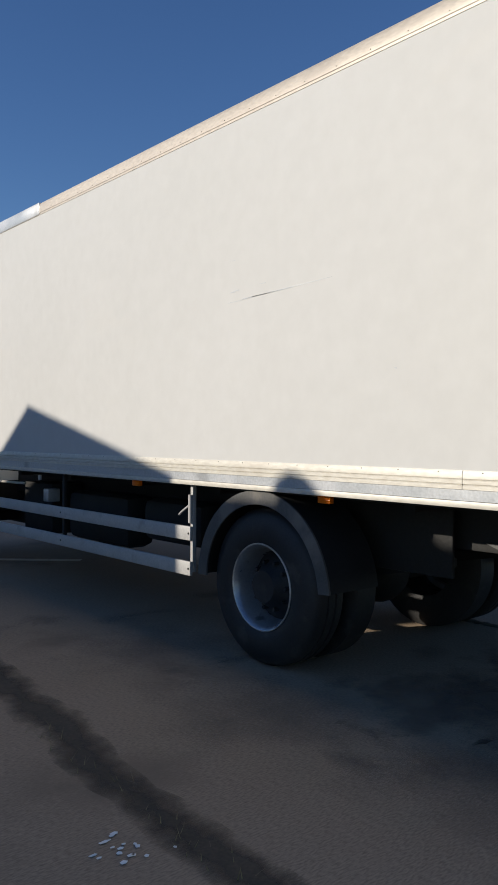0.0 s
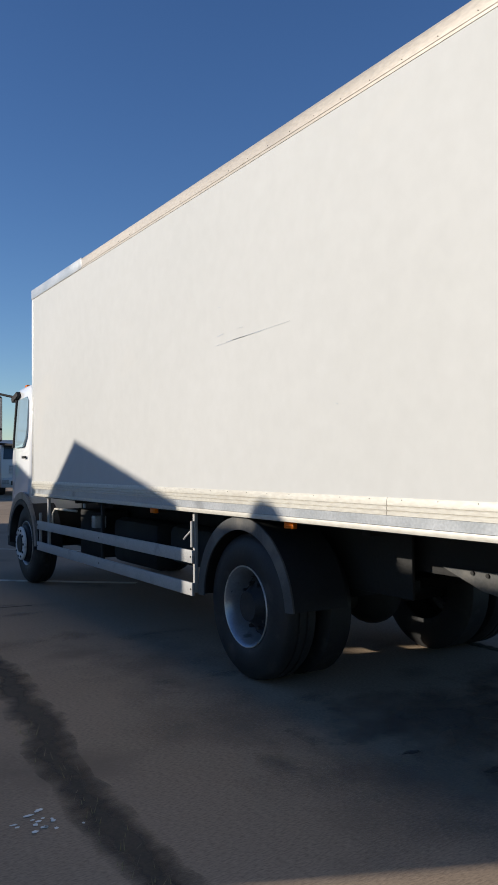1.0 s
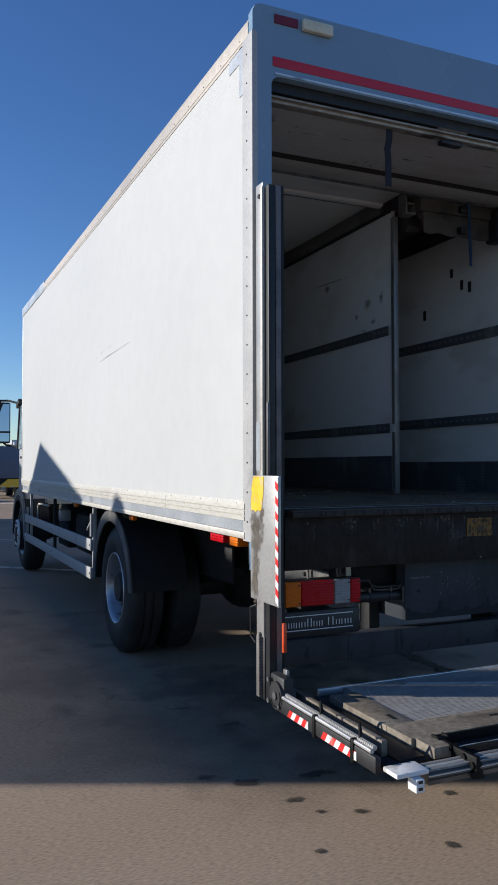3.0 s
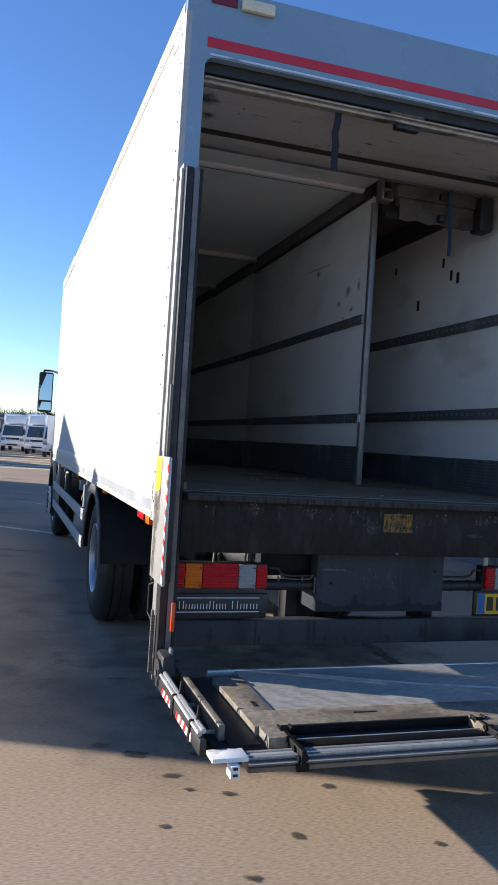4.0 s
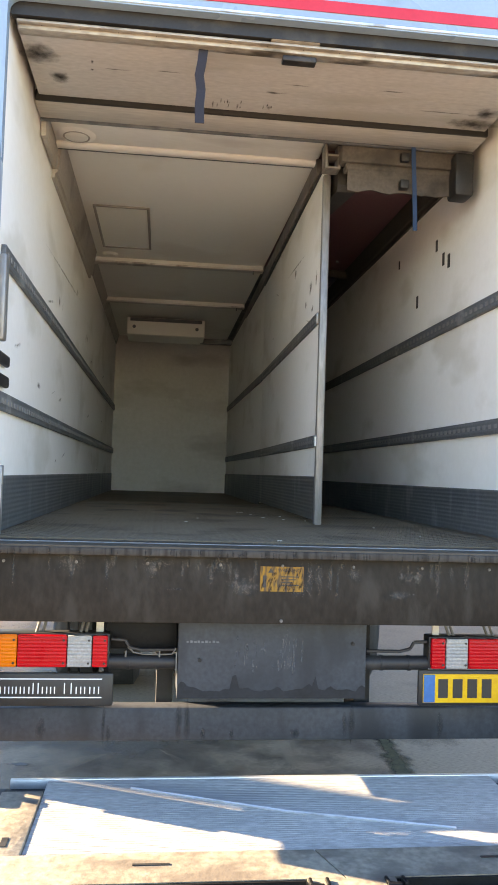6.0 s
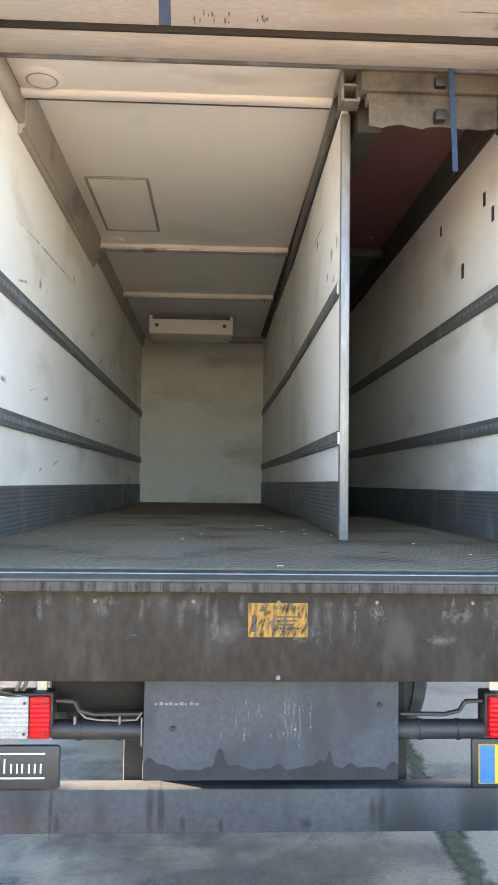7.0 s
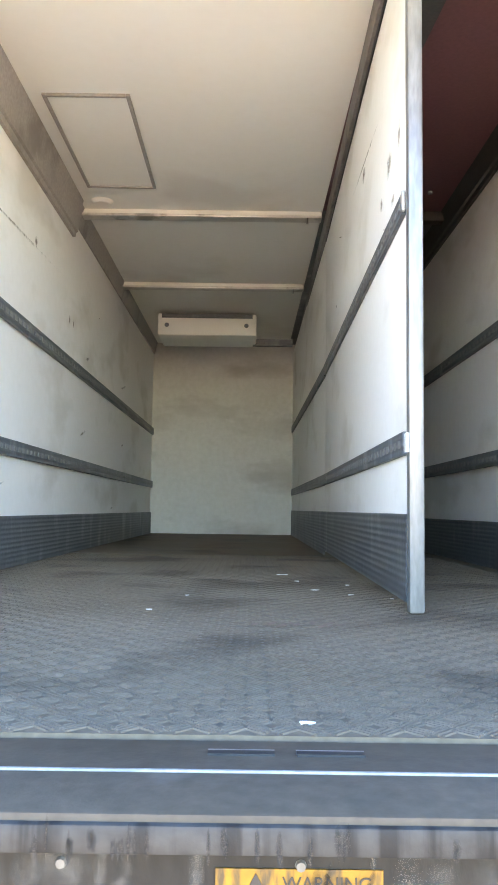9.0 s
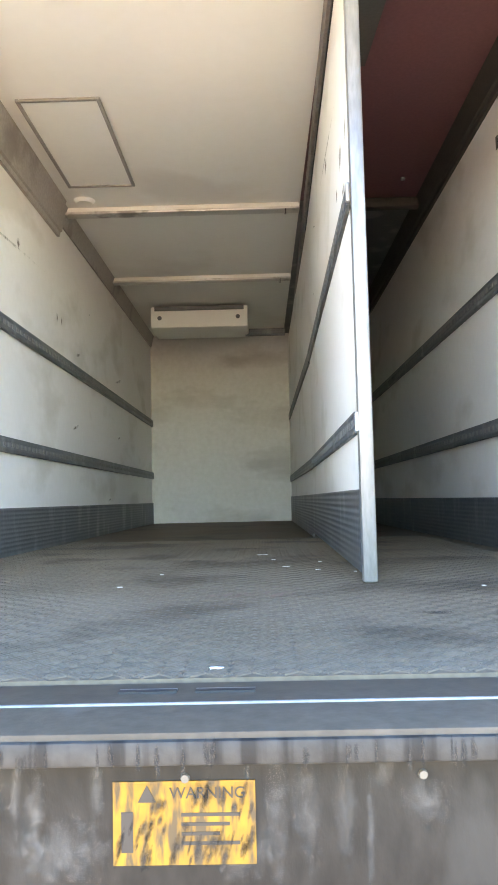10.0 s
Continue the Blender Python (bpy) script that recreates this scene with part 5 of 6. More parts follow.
cab = part("cab", bm, CABWHITE, truck, "white forward-control day cab")
cab.location.y = 0.42
for s in (-1, 1):
    def sx(y, z, o=0.0):
        return s * ((1.19 + o) * (1 - 0.09 * max(0.0, y - 8.9) / 0.65) * (1 - 0.05 * max(0.0, z - 1.9)))
    bm = bmesh.new()
    ring = [(8.46, 1.98), (8.42, 2.1), (8.42, 2.50), (8.50, 2.56), (8.94, 2.54), (9.0, 2.45), (9.10, 2.0), (9.06, 1.86), (8.6, 1.86)]
    a = [bm.verts.new((sx(y, z, 0.006), y, z)) for y, z in ring]
    b = [bm.verts.new((sx(y, z, -0.03), y, z)) for y, z in ring]
    bm.faces.new(a)
    bm.faces.new(b[::-1])
    for i in range(len(a)):
        j = (i + 1) % len(a)
        bm.faces.new((a[i], a[j], b[j], b[i]))
    bmesh.ops.recalc_face_normals(bm, faces=bm.faces[:])
    part("side_window", bm, CABGLASS, cab, "side window with the sky's pale blue put into its colour")
    part("pillar_trim", rod(bmesh.new(), (sx(9.12, 1.9, 0.012), 9.14, 1.86), (sx(9.0, 2.55, 0.012), 9.02, 2.58), 0.022), CHASSIS, cab, "black pillar trim")
    slab("door_handle", tuple(sorted((sx(8.5, 1.72, 0.02), sx(8.5, 1.72, -0.01)))) + (8.44, 8.58, 1.70, 1.735), CHASSIS, cab, "dark door handle", 0.006)
    part("visor", prism(bmesh.new(), [(8.86, 2.60), (9.16, 2.52), (9.20, 2.58), (8.92, 2.66)], "x", *sorted((s * 1.08, s * 1.19))), CHASSIS, cab, "dark sun visor end")
    slab("roof_lamp", tuple(sorted((s * 1.02, s * 1.1))) + (8.7, 8.8, 2.70, 2.745), AMBER, cab, "small roof lamp", 0.01)
    part("cab_mudguard", prism(bmesh.new(), [(8.53 + 0.64 * math.cos(radians(a)), 0.5 + 0.64 * math.sin(radians(a))) for a in range(0, 181, 12)] + [(8.53 + 0.57 * math.cos(radians(a)), 0.5 + 0.57 * math.sin(radians(a))) for a in range(180, -1, -12)], "x", *sorted((s * 0.85, s * 1.235))), BLACK, cab, "black front mudguard")
    arch = [(8.50 + 0.70 * math.cos(radians(a)), 0.5 + 0.74 * math.sin(radians(a))) for a in range(8, 177, 12)] + [(8.50 + 0.625 * math.cos(radians(a)), 0.5 + 0.645 * math.sin(radians(a))) for a in range(176, 7, -12)]
    part("wheel_arch", prism(bmesh.new(), arch, "x", *sorted((s * 1.205, s * 1.238))), POSTALU, cab, "grey wheel arch trim")
    slab("step", tuple(sorted((s * 0.9, s * 1.16))) + (9.12, 9.5, 0.42, 0.74), CHASSIS, cab, "black cab step", 0.02)
    mirror = slab("mirror", tuple(sorted((s * 1.24, s * 1.48))) + (9.47, 9.60, 1.96, 2.64), CHASSIS, cab, "black wing mirror housing", 0.03)
    for z0, z1, lab in ((2.16, 2.61, "mirror glass"), (1.99, 2.13, "wide-angle mirror glass")):
        glass_ = slab("mirror_glass", tuple(sorted((-0.10, 0.10))) + (-0.004, 0.004, -(z1 - z0) / 2, (z1 - z0) / 2), MIRROR, cab, lab)
        glass_.matrix_basis = pose(s * 1.36, 9.466, (z0 + z1) / 2, -2, 0, s * 6)
    part("mirror_arm", tube(bmesh.new(), [(s * 1.08, 9.25, 2.60), (s * 1.28, 9.5, 2.67), (s * 1.40, 9.55, 2.67), (s * 1.40, 9.55, 2.6)], 0.018), CHASSIS, cab, "black mirror arm")
    part("mirror_arm", tube(bmesh.new(), [(s * 1.10, 9.2, 1.90), (s * 1.30, 9.5, 1.93), (s * 1.36, 9.55, 1.99)], 0.018), CHASSIS, cab)
slab("windscreen", (-0.98, 0.98, 9.33, 9.37, 1.95, 2.45), WINDOW, cab, "dark windscreen")
# plain block added to hide the lit ground behind the cab's underside
slab("gearbox", (-0.37, 0.37, 6.9, 9.3, 0.42, 1.05), CHASSIS, truck, "added dark block in the gearbox's place, closing the view under the cab", 0.06)
slab("cab_base", (-1.05, 1.05, 8.72, 9.7, 0.62, 1.04), CHASSIS, truck, "dark cab underside")

# ---- tail lift ----
def candy(parent, x, y0, y1, z0, z1, s, n, along="z"):
    """Slanted red and white warning tape on a face across x."""
    for k in range(n):
        if along == "z":
            a, b, sk = z0 + (z1 - z0) * k / n, z0 + (z1 - z0) * (k + 1) / n, (y1 - y0) * 0.6
            q = [(y0, a), (y1, a + sk), (y1, b + sk), (y0, b)]
            q = [(y, min(z, z1)) for y, z in q]
        else:
            a, b, sk = y0 + (y1 - y0) * k / n, y0 + (y1 - y0) * (k + 1) / n, (z1 - z0) * 0.7
            q = [(a, z0), (b, z0), (max(y0, b - sk), z1), (max(y0, a - sk), z1)]
        part("tape", prism(bmesh.new(), q, "x", *sorted((s * x, s * (x + 0.003)))), TAPERED if k % 2 else TAPEWHITE, parent)


for s in (-1, 1):
    X = lambda a, b: tuple(sorted((s * a, s * b)))
    col = slab("lift_column", X(1.272, 1.235) + (-0.105, -0.022, 0.75, 2.985), PLATEALU, truck, "worn grey tail lift column", 0.004)
    slab("column_channel", X(1.262, 1.226) + (-0.150, -0.107, 0.45, 2.96), BLACK, col, "black lift channel", 0.004)
    slab("column_strip", X(1.223, 1.195) + (-0.153, -0.107, 0.45, 2.96), TRACK, col, "grey metal column strip", 0.004)
    slab("column_flange", X(1.200, 1.178) + (-0.150, -0.004, 0.60, 2.96), CHASSIS, col, "dark steel column flange", 0.003)
    slab("column_label", X(1.2745, 1.2725) + (-0.072, -0.028, 1.56, 1.80), GREYBAND, col, "worn pale paper label")
    slab("column_edge", X(1.280, 1.265) + (-0.112, -0.088, 1.53, 2.96), RAIL, col, "pale column edge", 0.003)
    slab("column_foot", X(1.268, 1.20) + (-0.106, -0.012, 0.45, 0.75), BLACK, col, "black column foot", 0.006)
    slab("slider_bar", X(1.278, 1.264) + (-0.166, -0.153, 1.54, 1.89), TRACK, col, "dull metal lift slide bar", 0.003)
    part("column_bolt", rod(bmesh.new(), (s * 1.270, -0.07, 2.92), (s * 1.28, -0.07, 2.92), 0.012, seg=8), CHASSIS, col)
    slab("foot_strip", X(1.2705, 1.262) + (-0.034, -0.014, 0.45, 0.75), TRACK, col, "dull foot edge", 0.002)
    bm = bmesh.new()
    for k in range(20):
        bmesh.ops.create_cone(bm, cap_ends=True, segments=8, radius1=0.009, radius2=0.009, depth=0.02, matrix=Matrix.Translation((s * 1.2745, -0.072, 0.47 + k * 0.0155)) @ pose(0, 0, 0, 0, 90, 0))
    tagged(part("chain", bm, TRACK, col, "oily lift chain"), kind="stuff")
    shield = slab("guard_plate", X(1.290, 1.278) + (-0.31, 0.008, 0.93, 1.537), PLATEALU, truck, "scuffed aluminium lift guard plate", 0.002)
    part("yellow_sticker", prism(bmesh.new(), [(-0.150, 1.532), (-0.148, 1.47), (-0.138, 1.42), (-0.125, 1.37), (-0.095, 1.362), (-0.085, 1.372), (-0.06, 1.358), (-0.03, 1.366), (-0.002, 1.36), (-0.004, 1.42), (-0.014, 1.45), (-0.006, 1.47), (-0.02, 1.50), (-0.03, 1.532)], "x", *X(1.2925, 1.2895)), YELLOWCLEAN, shield, "torn yellow sticker")
    for k, (y, z, ru, rv) in enumerate(((-0.07, 1.30, 0.085, 0.06), (-0.065, 1.22, 0.075, 0.10), (-0.055, 1.10, 0.055, 0.10), (-0.045, 1.0, 0.04, 0.08), (-0.13, 1.36, 0.03, 0.03), (-0.12, 1.33, 0.02, 0.03))):
        part("smear", patch((s * (1.2904 + 0.0002 * k), y, z), (0, 1, 0), (0, 0, 1), ru, rv, rnd, 16), SMEAR, shield, "dark grease smear")
    candy(shield, 1.2895, -0.308, -0.279, 0.935, 1.533, s, 17)
    slab("shield_lining", X(1.2775, 1.271) + (-0.308, -0.115, 0.935, 1.532), BLACK, shield, "black backing of the plate")
    slab("shield_back", X(1.270, 1.24) + (-0.26, -0.17, 0.94, 1.53), BLACK, shield, "black bracket behind the plate", 0.004)
    slab("column_reflector", X(1.210, 1.192) + (-0.195, -0.177, 0.69, 0.83), STRIPE if s > 0 else ORANGE, col, "orange reflector strip", 0.003)
    # knuckle and side arm
    bm = rod(bmesh.new(), (s * 1.275, -0.24, 0.51), (s * 1.20, -0.24, 0.51), 0.065, seg=20)
    box(bm, *X(1.262, 1.205), -0.30, -0.15, 0.45, 0.60, bevel=0.015)
    knuckle = part("knuckle", bm, BLACK, truck, "greasy black lift knuckle")
    for y, z, r in ((-0.24, 0.51, 0.018), (-0.17, 0.57, 0.012), (-0.17, 0.47, 0.012), (-0.28, 0.47, 0.010)):
        part("knuckle_bolt", rod(bmesh.new(), (s * 1.275, y, z), (s * 1.283, y, z), r, seg=10), GUARD, knuckle)
    arc = [(-0.24 + 0.052 * math.cos(radians(a)), 0.51 + 0.052 * math.sin(radians(a))) for a in range(150, 331, 15)]
    part("knuckle_gap", tube(bmesh.new(), [(s * 1.2755, y, z) for y, z in arc], 0.004, 6), GREASE, knuckle)
    part("grab_loop", tube(bmesh.new(), [(s * 1.272, -0.03, 0.90), (s * 1.285, 0.02, 0.88), (s * 1.285, 0.02, 0.74), (s * 1.272, -0.01, 0.71)], 0.005, 8), BLACK, col, "bent steel loop")
    slab("knuckle_tab", X(1.215, 1.20) + (-0.24, -0.20, 0.56, 0.62), POSTALU, truck, "bent steel tab", 0.004)

PZ = 0.48
plat = slab("platform", (-1.20, 1.20, -1.04, -0.15, 0.42, PZ - 0.03), CHASSIS, truck, "steel tail lift platform lowered behind the truck", 0.004)
for s in (-1, 1):
    X = lambda a, b: tuple(sorted((s * a, s * b)))
    slab("side_beam", X(1.272, 1.245) + (-1.08, -0.26, 0.442, 0.505), BLACK, plat, "black platform side beam", 0.006)
    part("chrome_rod", rod(bmesh.new(), (s * 1.266, -0.28, 0.516), (s * 1.266, -1.05, 0.516), 0.009, seg=10), ALU, plat, "bright hinge rod")
    bm = bmesh.new()
    for k in range(58):
        y = -0.29 - k * 0.013
        rod(bm, (s * 1.248, y, 0.524), (s * 1.248, y - 0.009, 0.524), 0.011, seg=7)
    tagged(part("spring_coil", bm, PLATEALU, plat, "coiled spring along the side"), kind="stuff")
    candy(plat, 1.2715, -0.56, -0.36, 0.448, 0.482, s, 6, "y")
    candy(plat, 1.2715, -0.95, -0.67, 0.448, 0.482, s, 8, "y")
    for y in (-0.61, -0.92):
        slab("clamp", X(1.280, 1.243) + (y - 0.014, y + 0.014, 0.43, 0.528), GREASE, plat, "black hinge clamp", 0.01)
        part("clamp_loop", tube(bmesh.new(), [(s * 1.25, y - 0.02, 0.53), (s * 1.24, y, 0.58), (s * 1.22, y + 0.02, 0.53)], 0.006), GREASE, plat)
        slab("tie_bar", X(1.244, 1.168) + (y - 0.006, y + 0.006, PZ - 0.012, PZ + 0.002), POSTALU, plat, "thin steel cross tie", 0.002)
    slab("side_tray", X(1.243, 1.168) + (-1.03, -0.20, PZ - 0.055, PZ - 0.045), BLACK, plat, "black side tray")
    slab("side_flap", X(1.166, 1.140) + (-0.962, -0.16, PZ - 0.03, PZ + 0.035), WORN, plat, "worn grey side flap", 0.003)
    slab("trough", X(1.138, 1.012) + (-1.03, -0.17, PZ - 0.03, PZ - 0.022), BLACK, plat, "black side trough")
    pl = slab("deck_plank", X(1.008, 0.862) + (-0.757, -0.275, PZ - 0.03, PZ + 0.010), WORN, plat, "worn beige deck plank", 0.004)
    slab("plank_slot", X(0.935, 0.915) + (-0.70, -0.64, PZ + 0.0095, PZ + 0.0125), INK, pl)
    slab("end_cap", X(1.25, 1.11) + (-1.187, -1.095, PZ - 0.022, PZ - 0.004), TAPEWHITE, plat, "white painted end cap", 0.004)
    cap = slab("end_cap", X(1.187, 1.150) + (-1.215, -1.16, 0.408, PZ - 0.024), TAPEWHITE, plat, "white painted end cap", 0.004)
    for z in (0.418, 0.442):
        slab("cap_hole", X(1.178, 1.160) + (-1.2165, -1.2145, z, z + 0.010), INK, cap)
deck = slab("deck_sheet", (-0.860, 0.860, -0.757, -0.16, PZ - 0.03, PZ + 0.002), DECK, plat, "ribbed aluminium deck sheet")
bm = bmesh.new()
for k in range(39):
    y = -0.752 + k * 0.0152
    box(bm, -0.858, 0.858, y, y + 0.0075, PZ + 0.002, PZ + 0.0028)
tagged(part("deck_ribs", bm, DECK, deck), kind="stuff")
slab("deck_edge", (-1.0, 1.0, -0.158, -0.14, PZ - 0.03, PZ + 0.006), ALU, plat, "bright deck edge", 0.003)
# bright tube draws the thin streak of sun across the deck
part("deck_sun_streak", tube(bmesh.new(), [(-0.55, -0.25, PZ + 0.006), (0.0, -0.47, PZ + 0.006), (0.55, -0.62, PZ + 0.006)], 0.005, 5), ALU, deck, "bright line drawn as the thin sun streak across the deck")
for x0, x1 in ((-1.008, 0.062), (0.068, 1.008)):
    bm = bmesh.new()
    sh = 0.03
    prism(bm, [(x0 + (0 if x0 < -1 else -sh), -0.76), (x1 - (0 if x1 > 1 else sh), -0.76), (x1 + (0 if x1 > 1 else sh), -0.935), (x0 + (0 if x0 < -1 else sh), -0.935)], "z", PZ - 0.03, PZ + 0.012)
    beam = part("front_beam", bm, WORN, plat, "worn beige front beam")
    xm = -0.47 if x0 < 0 else 0.6
    slab("beam_slot", (xm - 0.055, xm + 0.055, -0.838, -0.828, PZ + 0.0115, PZ + 0.0145), INK, beam)
for x0, x1 in ((-0.99, -0.90), (-0.02, 0.24), (0.90, 0.99)):
    slab("beam_tab", (x0, x1, -1.06, -0.9355, PZ - 0.03, PZ + 0.0118), WORN, plat, "worn beam tab")
for x0, x1 in ((-0.895, -0.025), (0.245, 0.895)):
    slab("flap_recess", (x0, x1, -0.944, -0.936, PZ - 0.03, PZ + 0.009), GREASE, plat, "black flap recess")
    slab("flap_tube", (x0, x1, -1.10, -1.035, PZ - 0.035, PZ - 0.008), GREASE, plat, "black flap tube", 0.01)
    # bright strip models the highlight along the tube
    slab("tube_glint", (x0, x1, -1.040, -1.035, PZ - 0.010, PZ - 0.006), ALU, plat, bevel=0.001)
for k in range(3):
    slab("nose_rib", (-1.11, 1.11, -1.172 + k * 0.022, -1.156 + k * 0.022, PZ - 0.026, PZ - 0.014 + 0.002 * k), POSTALU if k != 1 else ALU, plat, "ribbed aluminium nose", 0.003)
slab("nose", (-1.11, 1.11, -1.185, -1.105, 0.412, PZ - 0.027), NOSE, plat, "scuffed platform nose", 0.006)
slab("nose_strip", (-1.11, 1.11, -1.189, -1.182, 0.446, 0.450), ALU, plat, "bright nose strip")
slab("nose_line", (-1.11, 1.11, -1.188, -1.184, 0.432, 0.437), INK, plat)
for x in (-0.90, 0.0, 0.225, 0.90):
    bm = B(x - 0.011, x + 0.011, -1.208, -0.958, 0.42, PZ + 0.014, bevel=0.006)
    for y, z in ((-0.985, PZ + 0.010), (-1.06, PZ + 0.004), (-1.14, PZ - 0.004), (-1.19, PZ - 0.02)):
        rod(bm, (x - 0.020, y, z), (x + 0.020, y, z), 0.012, seg=10)
    box(bm, x - 0.026, x + 0.026, -1.206, -1.188, 0.412, 0.440, bevel=0.006)
    part("hinge_clamp", bm, GREASE, plat, "black hinge clamp")
    for d in (-0.02, 0.03):
        slab("hook", (x + d, x + d + 0.010, -0.985, -0.945, PZ, PZ + 0.022), GREASE, plat, bevel=0.003)

# ---- far side of the yard ----
def tractor():
    """A green tractor unit, seen from behind, at the origin and facing +y."""
    t_ = root("tractor_unit", "bright green tractor unit with a black chassis parked in a row", "truck", "tractor units in a row")
    bm = bmesh.new()
    prism(bm, [(-1.22, 0.95), (-1.22, 3.3), (-1.05, 3.62), (1.05, 3.62), (1.22, 3.3), (1.22, 0.95)], "y", 3.3, 5.4)
    part("cab", bm, GREEN, t_)
    for s in (-1, 1):
        prism_bm = prism(bmesh.new(), [(2.6, 1.1), (3.3, 1.1), (3.3, 3.5), (3.0, 3.3)], "x", *sorted((s * 1.22, s * 1.17)))
        part("side_deflector", prism_bm, GREEN, t_)
        slab("chassis_rail", tuple(sorted((s * 0.36, s * 0.46))) + (0.0, 3.4, 0.75, 1.0), CHASSIS, t_)
        slab("tail_lamp", tuple(sorted((s * 0.75, s * 1.1))) + (-0.06, 0.0, 0.72, 0.86), RED, t_, "red tail lamp")
        for y in (0.8, 4.6):
            part("wheel", lathe(bmesh.new(), [(0.2, -0.25), (0.5, -0.28), (0.52, -0.1), (0.52, 0.1), (0.5, 0.28), (0.2, 0.25)], (s * 0.95, y, 0.52), 24), RUBBER, t_)
        slab("mudguard", tuple(sorted((s * 0.6, s * 1.25))) + (0.1, 1.5, 1.06, 1.12), BLACK, t_, bevel=0.03)
        slab("air_duct", tuple(sorted((s * 0.5, s * 1.1))) + (3.2, 3.3, 1.0, 1.8), BLACK, t_, bevel=0.03)
    slab("bumper", (-1.2, 1.2, -0.05, 0.05, 0.5, 0.66), BLACK, t_)
    slab("plate_panel", (-0.32, 0.32, -0.06, -0.045, 0.52, 0.64), TAPEWHITE, t_)
    slab("fifth_wheel", (-0.45, 0.45, 0.5, 1.4, 1.0, 1.14), CHASSIS, t_, bevel=0.03)
    slab("roof_spoiler", (-1.0, 1.0, 3.6, 5.2, 3.6, 3.85), GREEN, t_, bevel=0.1)
    slab("rear_panel", (-0.3, 0.3, 3.285, 3.302, 1.9, 3.0), GREEN, t_, bevel=0.008)
    return t_


first = tractor()
spots = [(-7.7 + 0.52 * k, 46.5 + 3.95 * k) for k in range(6)]
for k, (x, y) in enumerate(spots):
    m = pose(x, y, 0, 0, 0, 38)
    if k == 0:
        first.matrix_basis = m
    else:
        copy_thing(first, m)


def light_truck(label):
    """A small white light truck facing -y at the origin."""
    t_ = root("light_truck", label, "truck", "white light trucks")
    prism_bm = prism(bmesh.new(), [(-0.05, 0.45), (-0.02, 1.15), (0.35, 2.0), (1.6, 2.05), (1.6, 0.45)], "x", -0.85, 0.85)
    part("cab", prism_bm, CABWHITE, t_)
    slab("box_body", (-1.0, 1.0, 1.65, 4.8, 0.8, 2.85), CABWHITE, t_, bevel=0.03)
    slab("roof_pod", (-0.8, 0.8, 0.7, 1.6, 2.05, 2.75), CABWHITE, t_, bevel=0.15)
    bm = bmesh.new()
    vs = [bm.verts.new(v) for v in ((-0.76, -0.035, 1.2), (0.76, -0.035, 1.2), (0.70, 0.30, 1.93), (-0.70, 0.30, 1.93), (-0.76, 0.01, 1.18), (0.76, 0.01, 1.18), (0.70, 0.34, 1.91), (-0.70, 0.34, 1.91))]
    for f in ((0, 1, 2, 3), (7, 6, 5, 4), (0, 4, 5, 1), (1, 5, 6, 2), (2, 6, 7, 3), (3, 7, 4, 0)):
        bm.faces.new([vs[i] for i in f])
    part("windscreen", bm, WINDOW, t_)
    slab("grille", (-0.5, 0.5, -0.075, -0.03, 0.88, 1.02), BLACK, t_)
    slab("bumper", (-0.87, 0.87, -0.16, 0.1, 0.38, 0.68), CABWHITE, t_, bevel=0.05)
    slab("bumper_grille", (-0.4, 0.4, -0.17, -0.15, 0.45, 0.56), BLACK, t_)
    for s in (-1, 1):
        slab("headlight", tuple(sorted((s * 0.55, s * 0.83))) + (-0.08, 0.0, 0.82, 1.02), CLEAR, t_, bevel=0.03)
        slab("mirror", tuple(sorted((s * 0.92, s * 1.06))) + (0.05, 0.12, 1.3, 1.7), BLACK, t_, bevel=0.02)
        for y in (0.6, 3.8):
            part("wheel", lathe(bmesh.new(), [(0.1, -0.1), (0.34, -0.12), (0.36, 0.0), (0.34, 0.1), (0.1, 0.1)], (s * 0.75, y, 0.36), 20), RUBBER, t_)
    return t_


lt = light_truck("white light truck with a boxy roof pod facing the yard")
lt.matrix_basis = pose(-1.15, 58.0, 0, 0, 0, -10)
copy_thing(lt, pose(0.45, 52.5, 0, 0, 0, -10))
copy_thing(lt, pose(1.35, 46.8, 0, 0, 0, -10))

van = root("panel_van", "pale blue panel van parked by the bungalow", "van")
out = [(-2.6, 0.4), (-2.6, 2.3), (-2.4, 2.45), (1.0, 2.45), (1.7, 1.7), (2.5, 1.3), (2.6, 0.4)]
part("body", prism(bmesh.new(), out, "y", -0.95, 0.95), VANBLUE, van)
slab("side_window", (-0.9, 0.9, -0.962, -0.948, 1.5, 2.05), WINDOW, van)
slab("door_window", (1.15, 1.6, -0.962, -0.948, 1.45, 1.8), WINDOW, van)
for x in (-1.7, 1.75):
    for s in (-1, 1):
        part("wheel", rod(bmesh.new(), (x, s * 0.75, 0.34), (x, s * 0.97, 0.34), 0.34, seg=20), RUBBER, van)
van.matrix_basis = pose(-4.6, 80, 0, 0, 0, -14)

bungalow = root("bungalow", "brick bungalow with a brown tiled hipped roof", "house")
slab("wall", (0.3, 4.5, 0, 10, 0, 2.95), BRICK, bungalow)
slab("fascia", (-0.05, 4.85, -0.38, -0.30, 2.82, 3.05), RENDERED, bungalow)
slab("fascia", (-0.09, -0.02, -0.30, 10.3, 2.82, 3.05), RENDERED, bungalow)
bm = bmesh.new()
